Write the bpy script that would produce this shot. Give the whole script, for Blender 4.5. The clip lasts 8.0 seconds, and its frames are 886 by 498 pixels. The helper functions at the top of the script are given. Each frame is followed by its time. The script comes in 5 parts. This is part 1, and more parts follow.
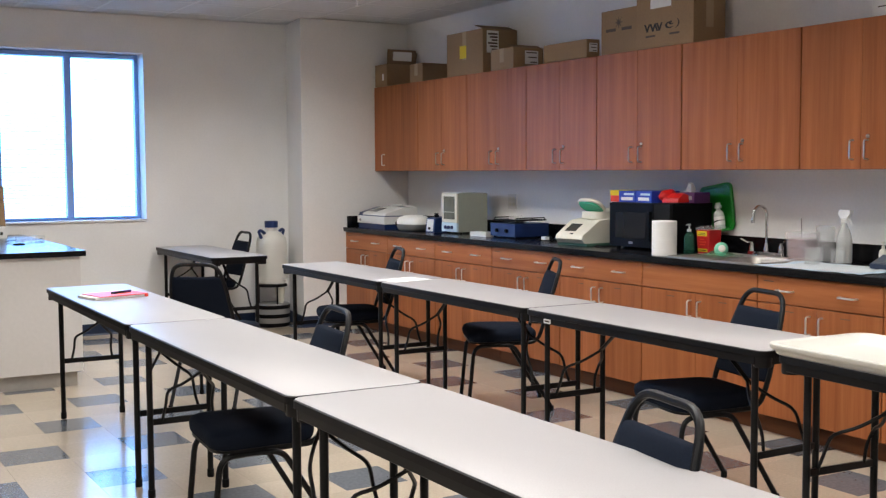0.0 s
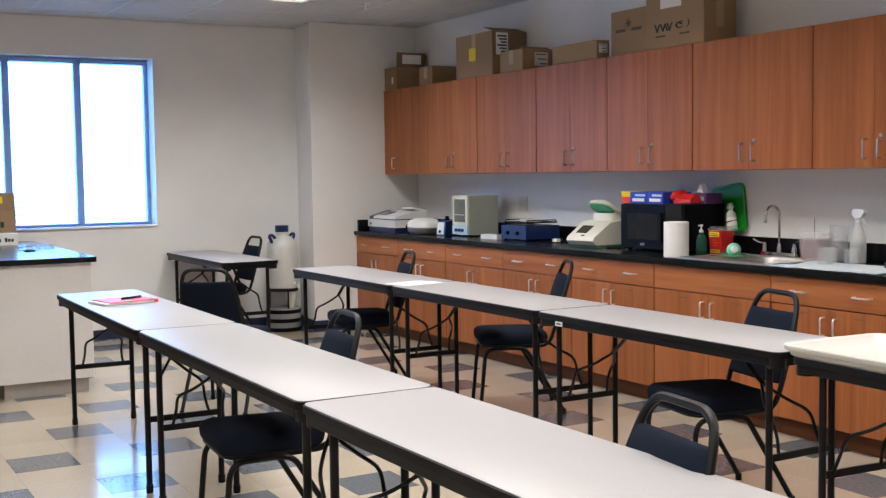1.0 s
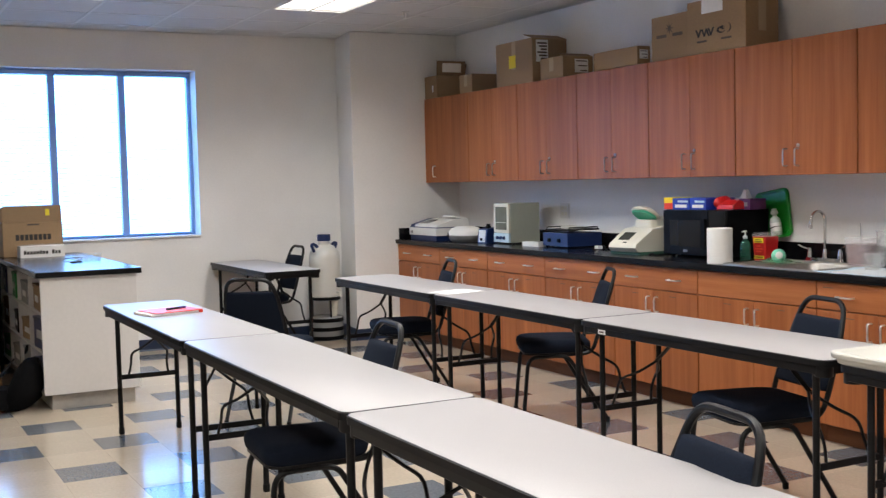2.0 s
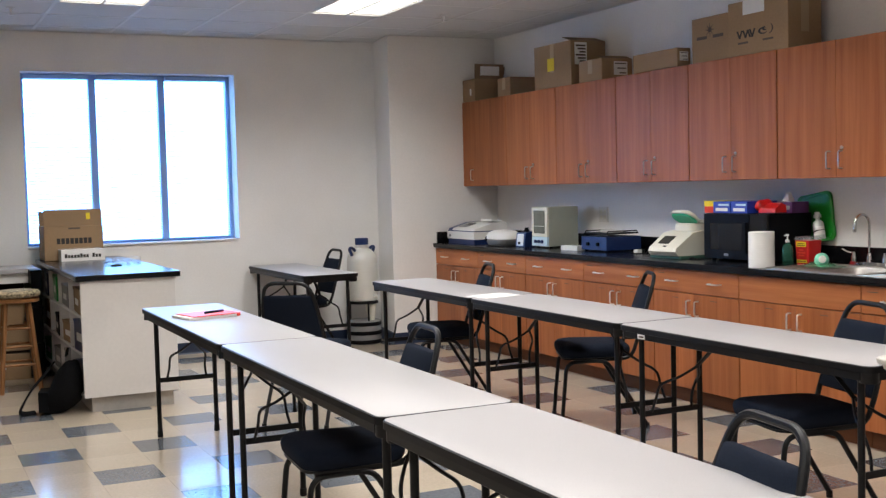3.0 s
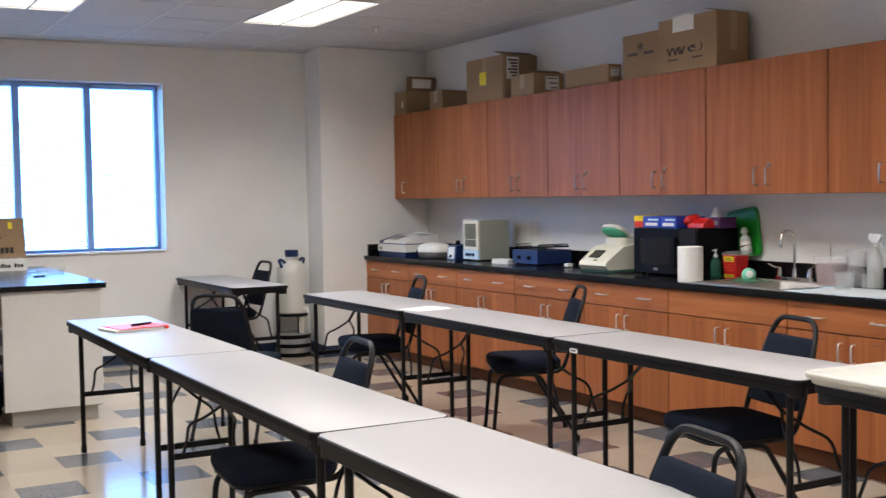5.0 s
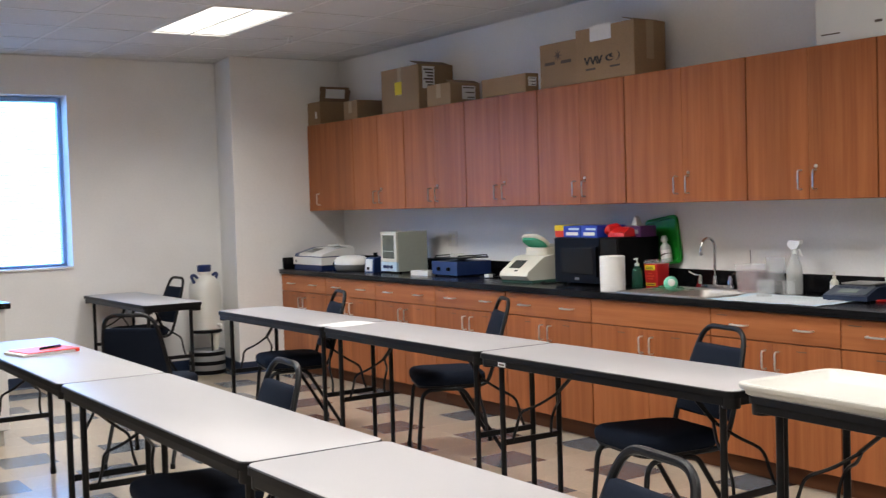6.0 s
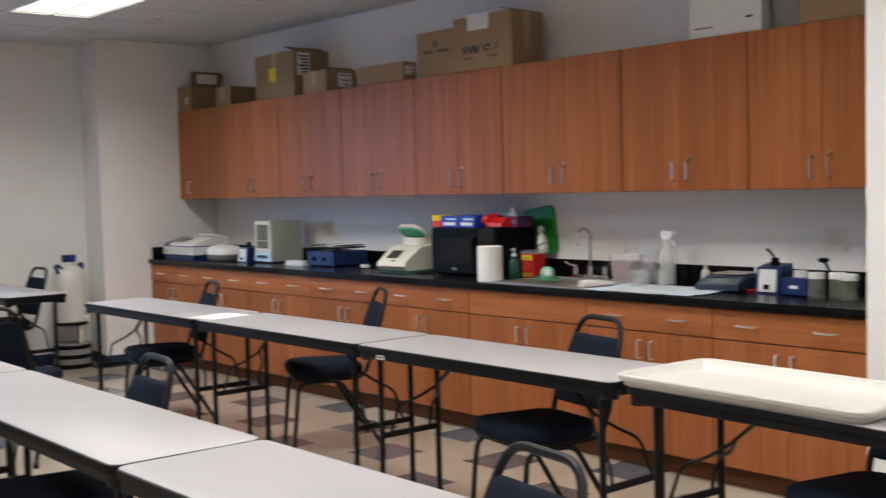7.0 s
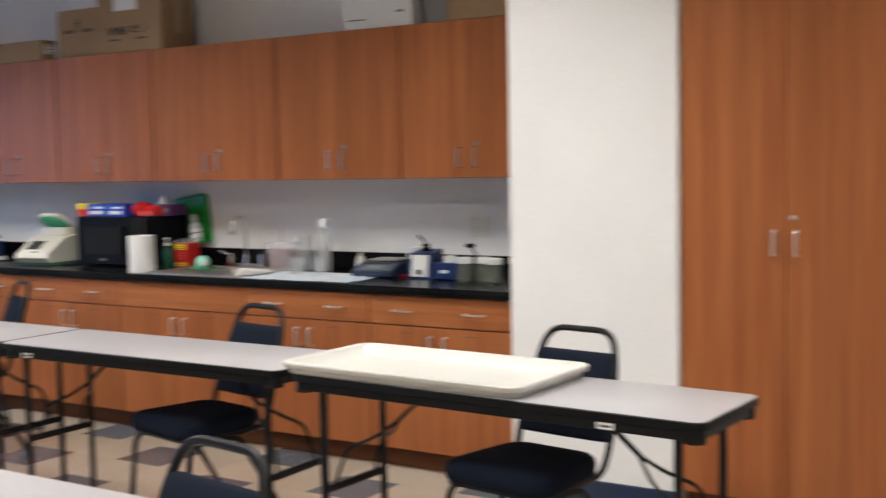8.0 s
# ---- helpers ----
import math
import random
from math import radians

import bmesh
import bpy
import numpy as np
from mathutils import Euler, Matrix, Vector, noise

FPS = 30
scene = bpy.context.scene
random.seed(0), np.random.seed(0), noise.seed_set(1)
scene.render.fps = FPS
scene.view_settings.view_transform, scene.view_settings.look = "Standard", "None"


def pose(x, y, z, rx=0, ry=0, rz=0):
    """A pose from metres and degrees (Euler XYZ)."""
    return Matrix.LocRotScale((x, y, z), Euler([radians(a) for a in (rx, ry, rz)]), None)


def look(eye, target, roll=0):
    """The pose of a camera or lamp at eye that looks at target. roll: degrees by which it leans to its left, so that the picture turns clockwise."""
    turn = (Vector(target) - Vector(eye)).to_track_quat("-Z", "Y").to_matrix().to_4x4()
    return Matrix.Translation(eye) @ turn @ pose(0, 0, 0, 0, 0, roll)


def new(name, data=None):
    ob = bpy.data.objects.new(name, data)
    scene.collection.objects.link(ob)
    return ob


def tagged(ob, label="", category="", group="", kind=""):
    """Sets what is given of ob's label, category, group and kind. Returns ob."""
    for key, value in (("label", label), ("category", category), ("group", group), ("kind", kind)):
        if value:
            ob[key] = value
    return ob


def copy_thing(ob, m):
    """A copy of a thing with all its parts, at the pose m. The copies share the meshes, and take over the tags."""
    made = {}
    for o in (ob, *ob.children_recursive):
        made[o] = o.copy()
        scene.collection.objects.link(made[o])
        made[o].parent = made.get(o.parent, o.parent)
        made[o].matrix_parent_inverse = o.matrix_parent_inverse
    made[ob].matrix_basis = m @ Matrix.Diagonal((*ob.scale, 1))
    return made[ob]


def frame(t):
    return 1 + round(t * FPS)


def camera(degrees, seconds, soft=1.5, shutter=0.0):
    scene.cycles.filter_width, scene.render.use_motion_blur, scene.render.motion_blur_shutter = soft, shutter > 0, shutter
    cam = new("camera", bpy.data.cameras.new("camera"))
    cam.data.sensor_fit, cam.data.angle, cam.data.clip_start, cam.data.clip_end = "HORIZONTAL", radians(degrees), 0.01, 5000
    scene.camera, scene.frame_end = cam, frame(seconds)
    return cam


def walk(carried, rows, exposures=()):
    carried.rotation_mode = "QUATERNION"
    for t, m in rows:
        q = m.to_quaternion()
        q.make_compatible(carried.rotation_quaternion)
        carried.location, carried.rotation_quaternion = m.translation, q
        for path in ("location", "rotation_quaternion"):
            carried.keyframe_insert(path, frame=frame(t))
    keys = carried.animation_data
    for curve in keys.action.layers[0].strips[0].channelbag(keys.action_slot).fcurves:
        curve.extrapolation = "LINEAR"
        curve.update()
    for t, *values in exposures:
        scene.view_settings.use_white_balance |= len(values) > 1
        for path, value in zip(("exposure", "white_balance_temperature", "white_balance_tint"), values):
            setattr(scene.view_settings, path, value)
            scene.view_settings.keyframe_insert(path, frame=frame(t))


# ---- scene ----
cam = camera(42.6, 8.0, soft=1.3, shutter=0.5)
PATH = [
    (0, (-0.191, -0.157, 1.401), (0.817, 1.564, 1.262), -0.3),
    (0.5, (-0.177, -0.145, 1.4), (0.826, 1.579, 1.262), -0.5),
    (1, (-0.171, -0.134, 1.397), (0.82, 1.598, 1.264), -0.8),
    (1.5, (-0.17, -0.139, 1.406), (0.793, 1.609, 1.28), -1.3),
    (2, (-0.173, -0.135, 1.408), (0.755, 1.633, 1.288), -1.4),
    (3.5, (-0.149, -0.096, 1.402), (0.709, 1.707, 1.292), -1.5),
    (4, (-0.164, -0.093, 1.4), (0.707, 1.704, 1.293), -1.4),
    (5.5, (-0.168, -0.037, 1.418), (0.884, 1.662, 1.333), -1.1),
    (6, (-0.165, 0.056, 1.429), (0.952, 1.713, 1.348), -1.7),
    (6.5, (-0.151, 0.137, 1.434), (1.035, 1.745, 1.346), -1.9),
    (7, (-0.139, 0.128, 1.439), (1.154, 1.65, 1.331), -1.4),
    (7.2, (-0.142, 0.128, 1.427), (1.215, 1.592, 1.313), -1.1),
    (7.5, (-0.157, 0.131, 1.434), (1.315, 1.478, 1.305), -1.2),
    (7.6, (-0.159, 0.145, 1.437), (1.358, 1.442, 1.304), -1.0),
    (7.8, (-0.148, 0.17, 1.44), (1.456, 1.356, 1.3), -0.8),
    (8, (-0.187, 0.18, 1.444), (1.508, 1.231, 1.301), -1.0),
]
EXPOSURES = [(0, 0.0), (5.5, 0.0), (6.6, -0.05), (7.0, -0.20), (7.5, -0.17), (8, -0.10)]
walk(cam, [(t, look(eye, target, roll)) for t, eye, target, roll in PATH], EXPOSURES)

# ---- light ----
TUBE = 31.5      # ceiling fixtures
DAY = 9.0       # bright sky behind the blinds
world = bpy.data.worlds.new("sky")
scene.world = world
world.use_nodes = True
_n = world.node_tree.nodes
_sky = _n.new("ShaderNodeTexSky")
_sky.sky_type, _sky.sun_disc, _sky.sun_elevation, _sky.sun_rotation = "NISHITA", False, radians(40), radians(160)
world.node_tree.links.new(_sky.outputs[0], _n["Background"].inputs[0])
_n["Background"].inputs[1].default_value = 0.12


# ---- materials ----
def mat(name, color, rough=0.5, metal=0.0, spec=0.5, grain=0.0, scale=40.0, stain=0.0, bump=0.0, vary=0.0, island=False, coat=0.0):
    """A surface with fine grain, broad stains, a little relief and a tint of its own for each piece."""
    m = bpy.data.materials.new(name)
    m.use_nodes = True
    t = m.node_tree
    b = t.nodes["Principled BSDF"]
    b.inputs["Base Color"].default_value = (*color, 1)
    b.inputs["Roughness"].default_value = rough
    b.inputs["Metallic"].default_value = metal
    b.inputs["Specular IOR Level"].default_value = spec
    b.inputs["Coat Weight"].default_value = coat
    co = t.nodes.new("ShaderNodeTexCoord")
    value = None
    for amount, sc, detail in ((grain, scale, 4), (stain, 2.3, 5)):
        if amount <= 0:
            continue
        n = t.nodes.new("ShaderNodeTexNoise")
        n.inputs["Scale"].default_value, n.inputs["Detail"].default_value = sc, detail
        t.links.new(co.outputs["Object"], n.inputs["Vector"])
        r = t.nodes.new("ShaderNodeMapRange")
        r.inputs["From Min"].default_value, r.inputs["From Max"].default_value = 0.3, 0.7
        r.inputs["To Min"].default_value, r.inputs["To Max"].default_value = 1 - amount, 1 + amount
        t.links.new(n.outputs["Fac"], r.inputs["Value"])
        value = times(t, value, r.outputs[0])
    if vary > 0:
        if island:
            g = t.nodes.new("ShaderNodeNewGeometry").outputs["Random Per Island"]
        else:
            g = t.nodes.new("ShaderNodeObjectInfo").outputs["Random"]
        r = t.nodes.new("ShaderNodeMapRange")
        r.inputs["To Min"].default_value, r.inputs["To Max"].default_value = 1 - vary, 1 + vary
        t.links.new(g, r.inputs["Value"])
        value = times(t, value, r.outputs[0])
    if value is not None:
        h = t.nodes.new("ShaderNodeHueSaturation")
        h.inputs["Color"].default_value = (*color, 1)
        t.links.new(value, h.inputs["Value"])
        t.links.new(h.outputs[0], b.inputs["Base Color"])
    if bump > 0:
        n = t.nodes.new("ShaderNodeTexNoise")
        n.inputs["Scale"].default_value, n.inputs["Detail"].default_value = scale, 3
        t.links.new(co.outputs["Object"], n.inputs["Vector"])
        k = t.nodes.new("ShaderNodeBump")
        k.inputs["Strength"].default_value, k.inputs["Distance"].default_value = bump, 0.002
        t.links.new(n.outputs["Fac"], k.inputs["Height"])
        t.links.new(k.outputs[0], b.inputs["Normal"])
    return m


def times(t, a, b):
    if a is None:
        return b
    n = t.nodes.new("ShaderNodeMath")
    n.operation = "MULTIPLY"
    t.links.new(a, n.inputs[0])
    t.links.new(b, n.inputs[1])
    return n.outputs[0]


def wood(name, dark, light, stretch, rough=0.38):
    """Laminate with straight grain drawn out along one axis."""
    m = bpy.data.materials.new(name)
    m.use_nodes = True
    t = m.node_tree
    b = t.nodes["Principled BSDF"]
    b.inputs["Roughness"].default_value = rough
    b.inputs["Specular IOR Level"].default_value = 0.2
    co = t.nodes.new("ShaderNodeTexCoord")
    info = t.nodes.new("ShaderNodeObjectInfo")
    add = t.nodes.new("ShaderNodeVectorMath")
    add.operation = "MULTIPLY_ADD"
    t.links.new(info.outputs["Random"], add.inputs[0])
    add.inputs[1].default_value = (7.1, 13.7, 5.3)
    t.links.new(co.outputs["Object"], add.inputs[2])
    mp = t.nodes.new("ShaderNodeMapping")
    mp.inputs["Scale"].default_value = stretch
    t.links.new(add.outputs[0], mp.inputs["Vector"])
    n1 = t.nodes.new("ShaderNodeTexNoise")
    n1.inputs["Scale"].default_value, n1.inputs["Detail"].default_value, n1.inputs["Roughness"].default_value = 1.0, 6, 0.65
    t.links.new(mp.outputs[0], n1.inputs["Vector"])
    ramp = t.nodes.new("ShaderNodeValToRGB")
    ramp.color_ramp.elements[0].position, ramp.color_ramp.elements[1].position = 0.32, 0.68
    ramp.color_ramp.elements[0].color, ramp.color_ramp.elements[1].color = (*dark, 1), (*light, 1)
    t.links.new(n1.outputs["Fac"], ramp.inputs[0])
    wide = t.nodes.new("ShaderNodeTexNoise")
    wide.inputs["Scale"].default_value, wide.inputs["Detail"].default_value = 0.34, 2
    t.links.new(mp.outputs[0], wide.inputs["Vector"])
    bands = t.nodes.new("ShaderNodeMapRange")
    bands.inputs["From Min"].default_value, bands.inputs["From Max"].default_value = 0.3, 0.7
    bands.inputs["To Min"].default_value, bands.inputs["To Max"].default_value = 0.86, 1.12
    t.links.new(wide.outputs["Fac"], bands.inputs["Value"])
    pick = t.nodes.new("ShaderNodeMapRange")
    pick.inputs["To Min"].default_value, pick.inputs["To Max"].default_value = 0.93, 1.07
    t.links.new(info.outputs["Random"], pick.inputs["Value"])
    r = t.nodes.new("ShaderNodeMath")
    r.operation = "MULTIPLY"
    t.links.new(bands.outputs[0], r.inputs[0])
    t.links.new(pick.outputs[0], r.inputs[1])
    h = t.nodes.new("ShaderNodeHueSaturation")
    t.links.new(ramp.outputs[0], h.inputs["Color"])
    t.links.new(r.outputs[0], h.inputs["Value"])
    t.links.new(h.outputs[0], b.inputs["Base Color"])
    return m


def glow(name, color, strength, stripes=0.0):
    m = bpy.data.materials.new(name)
    m.use_nodes = True
    t = m.node_tree
    b = t.nodes["Principled BSDF"]
    b.inputs["Base Color"].default_value = (*color, 1)
    b.inputs["Emission Color"].default_value = (*color, 1)
    b.inputs["Emission Strength"].default_value = strength
    if stripes:
        co = t.nodes.new("ShaderNodeTexCoord")
        n = t.nodes.new("ShaderNodeTexNoise")
        n.inputs["Scale"].default_value = 9
        t.links.new(co.outputs["Object"], n.inputs["Vector"])
        r = t.nodes.new("ShaderNodeMapRange")
        r.inputs["To Min"].default_value, r.inputs["To Max"].default_value = strength * (1 - stripes), strength * (1 + stripes)
        t.links.new(n.outputs["Fac"], r.inputs["Value"])
        t.links.new(r.outputs[0], b.inputs["Emission Strength"])
    return m


def clear(name, color, rough=0.05, alpha=0.3):
    """Thin clear plastic or glass: mostly open, with its own gloss."""
    m = bpy.data.materials.new(name)
    m.use_nodes = True
    b = m.node_tree.nodes["Principled BSDF"]
    b.inputs["Base Color"].default_value = (*color, 1)
    b.inputs["Roughness"].default_value = rough
    b.inputs["Alpha"].default_value = alpha
    return m


WALL = mat("wall_paint", (0.82, 0.81, 0.79), 0.65, grain=0.02, scale=60, stain=0.03, bump=0.12)
CEIL = mat("ceiling_tile", (0.62, 0.615, 0.605), 0.9, grain=0.10, scale=120, stain=0.02, bump=0.5)
GRID = mat("grid_paint", (0.68, 0.675, 0.66), 0.5)
BASE = mat("navy_vinyl_base", (0.012, 0.025, 0.06), 0.4, grain=0.1, stain=0.1)
TILE = mat("beige_tile", (0.47, 0.395, 0.31), 0.17, grain=0.07, scale=70, stain=0.05, vary=0.05, bump=0.03, coat=0.15)
TILE_J = mat("beige_tile_joined", (0.47, 0.395, 0.31), 0.17, grain=0.07, scale=70, stain=0.05, vary=0.05, island=True, bump=0.03, coat=0.15)
GREY = mat("slate_tile", (0.125, 0.138, 0.158), 0.19, grain=0.14, scale=60, stain=0.06, vary=0.08, bump=0.03, coat=0.15)
GREY_J = mat("slate_tile_joined", (0.125, 0.138, 0.158), 0.19, grain=0.14, scale=60, stain=0.06, vary=0.08, island=True, bump=0.03, coat=0.15)
SLAB = mat("floor_slab", (0.16, 0.13, 0.10), 0.8, grain=0.1)
CHERRY = wood("cherry_upright", (0.275, 0.084, 0.028), (0.395, 0.138, 0.050), (24, 24, 0.9))
CHERRY_H = wood("cherry_level", (0.31, 0.098, 0.034), (0.43, 0.158, 0.058), (24, 0.9, 24))
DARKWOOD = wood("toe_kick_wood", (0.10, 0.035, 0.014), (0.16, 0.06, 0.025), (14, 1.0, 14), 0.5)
STOOLWOOD = wood("stool_wood", (0.25, 0.11, 0.04), (0.40, 0.19, 0.08), (18, 18, 1.5))
BLACKTOP = mat("black_epoxy", (0.005, 0.005, 0.006), 0.22, spec=0.25, grain=0.25, scale=150, stain=0.1)
LAMINATE = mat("grey_laminate", (0.378, 0.367, 0.373), 0.35, spec=0.45, grain=0.07, scale=260, stain=0.02)
VINYL = mat("black_edge", (0.005, 0.005, 0.006), 0.5, spec=0.2, grain=0.2, scale=90)
STEEL_BLACK = mat("black_painted_steel", (0.005, 0.005, 0.006), 0.42, spec=0.25, grain=0.25, scale=50)
FABRIC = mat("navy_fabric", (0.008, 0.0115, 0.021), 0.9, spec=0.1, grain=0.35, scale=420, stain=0.12, bump=0.5)
CHROME = mat("chrome", (0.88, 0.87, 0.85), 0.40, metal=1.0)
POLISHED = mat("polished_chrome", (0.62, 0.61, 0.60), 0.12, metal=1.0)
NICKEL = mat("satin_nickel", (0.50, 0.48, 0.46), 0.3, metal=1.0)
STAINLESS = mat("stainless", (0.52, 0.50, 0.47), 0.5, metal=1.0, grain=0.06, scale=80)
WHITE = mat("white_melamine", (0.74, 0.72, 0.70), 0.4, grain=0.02, stain=0.03)
PLASTIC_W = mat("white_plastic", (0.76, 0.76, 0.73), 0.35, stain=0.03)
PLASTIC_C = mat("cream_plastic", (0.70, 0.68, 0.58), 0.38, stain=0.03)
IVORY = mat("ivory_plate", (0.71, 0.70, 0.67), 0.4)
TRAY = mat("ivory_tray_plastic", (0.57, 0.56, 0.515), 0.35, stain=0.02, grain=0.01)
SAGE = mat("sage_metal", (0.42, 0.45, 0.38), 0.45, stain=0.04, grain=0.02)
NAVYP = mat("blue_plastic", (0.010, 0.028, 0.115), 0.35, stain=0.05)
BLACKP = mat("black_plastic", (0.005, 0.005, 0.006), 0.45, spec=0.08, stain=0.08)
BLACKG = mat("black_glass", (0.012, 0.012, 0.012), 0.15, spec=0.25)
GREEN = mat("green_plastic", (0.01, 0.26, 0.05), 0.35, stain=0.05)
TEAL = mat("teal_plastic", (0.05, 0.42, 0.25), 0.4, stain=0.06)
TEALD = mat("dull_teal_rubber", (0.06, 0.16, 0.11), 0.6, stain=0.1)
RED = mat("red_plastic", (0.55, 0.012, 0.012), 0.35, stain=0.05)
ORANGE = mat("red_orange_cover", (0.75, 0.06, 0.03), 0.4, stain=0.05)
YELLOW = mat("yellow_paper", (0.80, 0.62, 0.02), 0.6, stain=0.05)
PURPLE = mat("purple_card", (0.07, 0.015, 0.09), 0.5, stain=0.1)
BLUEC = mat("blue_card", (0.015, 0.05, 0.42), 0.45, stain=0.1)
LIME = mat("lime_plastic", (0.45, 0.65, 0.03), 0.4)
PAPER = mat("white_paper", (0.80, 0.79, 0.77), 0.7, grain=0.02)
PADBLUE = mat("pale_blue_pad", (0.55, 0.70, 0.80), 0.75, grain=0.03)
CARD = mat("cardboard", (0.30, 0.195, 0.105), 0.8, grain=0.05, scale=90, stain=0.08, vary=0.12, bump=0.1)
# darker copy of the cardboard: shade on the flaps put into the colour
CARD_D = mat("cardboard_shaded", (0.21, 0.135, 0.075), 0.85, grain=0.05, stain=0.08)
TAPE = mat("packing_tape", (0.40, 0.29, 0.17), 0.3)
INK = mat("dark_ink", (0.02, 0.017, 0.015), 0.6)
GREYINK = mat("faded_ink", (0.10, 0.075, 0.055), 0.7)
CANVAS = mat("black_canvas", (0.006, 0.006, 0.007), 0.85, spec=0.1, grain=0.3, scale=200, bump=0.3)
CUSHION = mat("patterned_cushion", (0.30, 0.24, 0.15), 0.9, grain=0.75, scale=42, stain=0.2)
CARBOY = mat("milky_plastic", (0.66, 0.65, 0.60), 0.4, stain=0.04)
GREYP = mat("grey_plastic", (0.24, 0.24, 0.24), 0.45, stain=0.06)
# the blue is the sky's halation over the bars, put into their colour
FRAME = mat("halation_blue_aluminium", (0.28, 0.42, 0.68), 0.4, metal=0.3)
BLIND = mat("blind_slat", (0.80, 0.82, 0.85), 0.5)
SMOKED = mat("smoky_window", (0.13, 0.14, 0.115), 0.18, stain=0.35, grain=0.1, scale=14)
SLATEP = mat("slate_blue_plastic", (0.022, 0.035, 0.070), 0.4, stain=0.08)
BALANCE = mat("balance_panel", (0.085, 0.10, 0.125), 0.4, stain=0.06)
EYEGREEN = mat("bright_green_plastic", (0.012, 0.27, 0.025), 0.3, stain=0.12)
PLINTH = mat("beige_plinth", (0.42, 0.39, 0.35), 0.5, grain=0.05, stain=0.08)
FLEECE = mat("pale_fleece", (0.64, 0.70, 0.73), 0.85, grain=0.05, scale=25, stain=0.06)
CLEAR = clear("clear_plastic", (0.80, 0.80, 0.82), 0.1, 0.16)
PINKISH = clear("pink_tinted_plastic", (0.62, 0.36, 0.40), 0.2, 0.3)
GLASS = clear("clear_glass", (0.85, 0.88, 0.88), 0.03, 0.11)
SOAP = clear("green_soap", (0.03, 0.14, 0.09), 0.08, 0.5)
NET = clear("green_net", (0.05, 0.24, 0.12), 0.5, 0.5)
PANE = clear("window_pane", (0.9, 0.95, 1.0), 0.02, 0.06)
LAMP = glow("troffer_diffuser", (1.0, 0.95, 0.88), 1.5, 0.25)
SKYGLOW = glow("bright_sky", (0.21, 0.49, 1.0), DAY)
SCREEN = mat("lcd_screen", (0.05, 0.06, 0.055), 0.1)
LCD = mat("pale_lcd", (0.25, 0.30, 0.28), 0.15)


# ---- building blocks ----
def box(bm, x0, x1, y0, y1, z0, z1, bev=0.0, seg=1):
    v = [bm.verts.new((x, y, z)) for x in (x0, x1) for y in (y0, y1) for z in (z0, z1)]
    f = [bm.faces.new([v[i] for i in q]) for q in ((0, 1, 3, 2), (4, 6, 7, 5), (0, 4, 5, 1), (2, 3, 7, 6), (0, 2, 6, 4), (1, 5, 7, 3))]
    if bev > 0:
        bmesh.ops.bevel(bm, geom=list({e for q in f for e in q.edges}), offset=bev, segments=seg, affect="EDGES", profile=0.5)
    return bm


def B(*a, **k):
    return box(bmesh.new(), *a, **k)


def rounded(pts, rad, n=5):
    """A line with its corners rounded off."""
    pts = [Vector(p) for p in pts]
    out = [pts[0]]
    for a, b, c in zip(pts, pts[1:], pts[2:]):
        r = min(rad, (a - b).length * 0.49, (c - b).length * 0.49)
        p, q = b + (a - b).normalized() * r, b + (c - b).normalized() * r
        for i in range(n + 1):
            u = i / n
            out.append(p.lerp(b, u).lerp(b.lerp(q, u), u))
    out.append(pts[-1])
    return out


def tube(bm, pts, r, seg=8, flat=1.0):
    pts = [Vector(p) for p in pts]
    rings, side = [], None
    for i, p in enumerate(pts):
        d = (pts[min(i + 1, len(pts) - 1)] - pts[max(i - 1, 0)]).normalized()
        if side is None:
            side = d.cross(Vector((0, 0, 1)) if abs(d.z) < 0.9 else Vector((1, 0, 0))).normalized()
        side = (side - d * side.dot(d)).normalized()
        up = d.cross(side)
        rings.append([bm.verts.new(p + side * (math.cos(a) * r) + up * (math.sin(a) * r * flat)) for a in (2 * math.pi * k / seg for k in range(seg))])
    for a, b in zip(rings, rings[1:]):
        for k in range(seg):
            bm.faces.new((a[k], a[(k + 1) % seg], b[(k + 1) % seg], b[k]))
    bm.faces.new(rings[0][::-1])
    bm.faces.new(rings[-1])
    return bm


def lathe(bm, profile, seg=20, at=(0, 0, 0)):
    rings = []
    for r, z in profile:
        rings.append([bm.verts.new((at[0] + max(r, 1e-4) * math.cos(2 * math.pi * k / seg), at[1] + max(r, 1e-4) * math.sin(2 * math.pi * k / seg), at[2] + z)) for k in range(seg)])
    for a, b in zip(rings, rings[1:]):
        for k in range(seg):
            bm.faces.new((a[k], a[(k + 1) % seg], b[(k + 1) % seg], b[k]))
    bm.faces.new(rings[0][::-1])
    bm.faces.new(rings[-1])
    return bm


def roundrect(w, d, r, n=5, cx=0.0, cy=0.0):
    out = []
    for sx, sy, a0 in ((1, 1, 0), (-1, 1, 90), (-1, -1, 180), (1, -1, 270)):
        for i in range(n + 1):
            a = radians(a0 + 90 * i / n)
            out.append((cx + sx * (w / 2 - r) + r * math.cos(a), cy + sy * (d / 2 - r) + r * math.sin(a)))
    return out


def stack(bm, layers):
    """Closed skin through outlines of equal count: [(outline, z), ...]."""
    rings = [[bm.verts.new((x, y, z)) for x, y in o] for o, z in layers]
    n = len(rings[0])
    for a, b in zip(rings, rings[1:]):
        for k in range(n):
            bm.faces.new((a[k], a[(k + 1) % n], b[(k + 1) % n], b[k]))
    bm.faces.new(rings[0][::-1])
    bm.faces.new(rings[-1])
    return bm


def turned(bm, m):
    bmesh.ops.transform(bm, matrix=m, verts=bm.verts)
    return bm


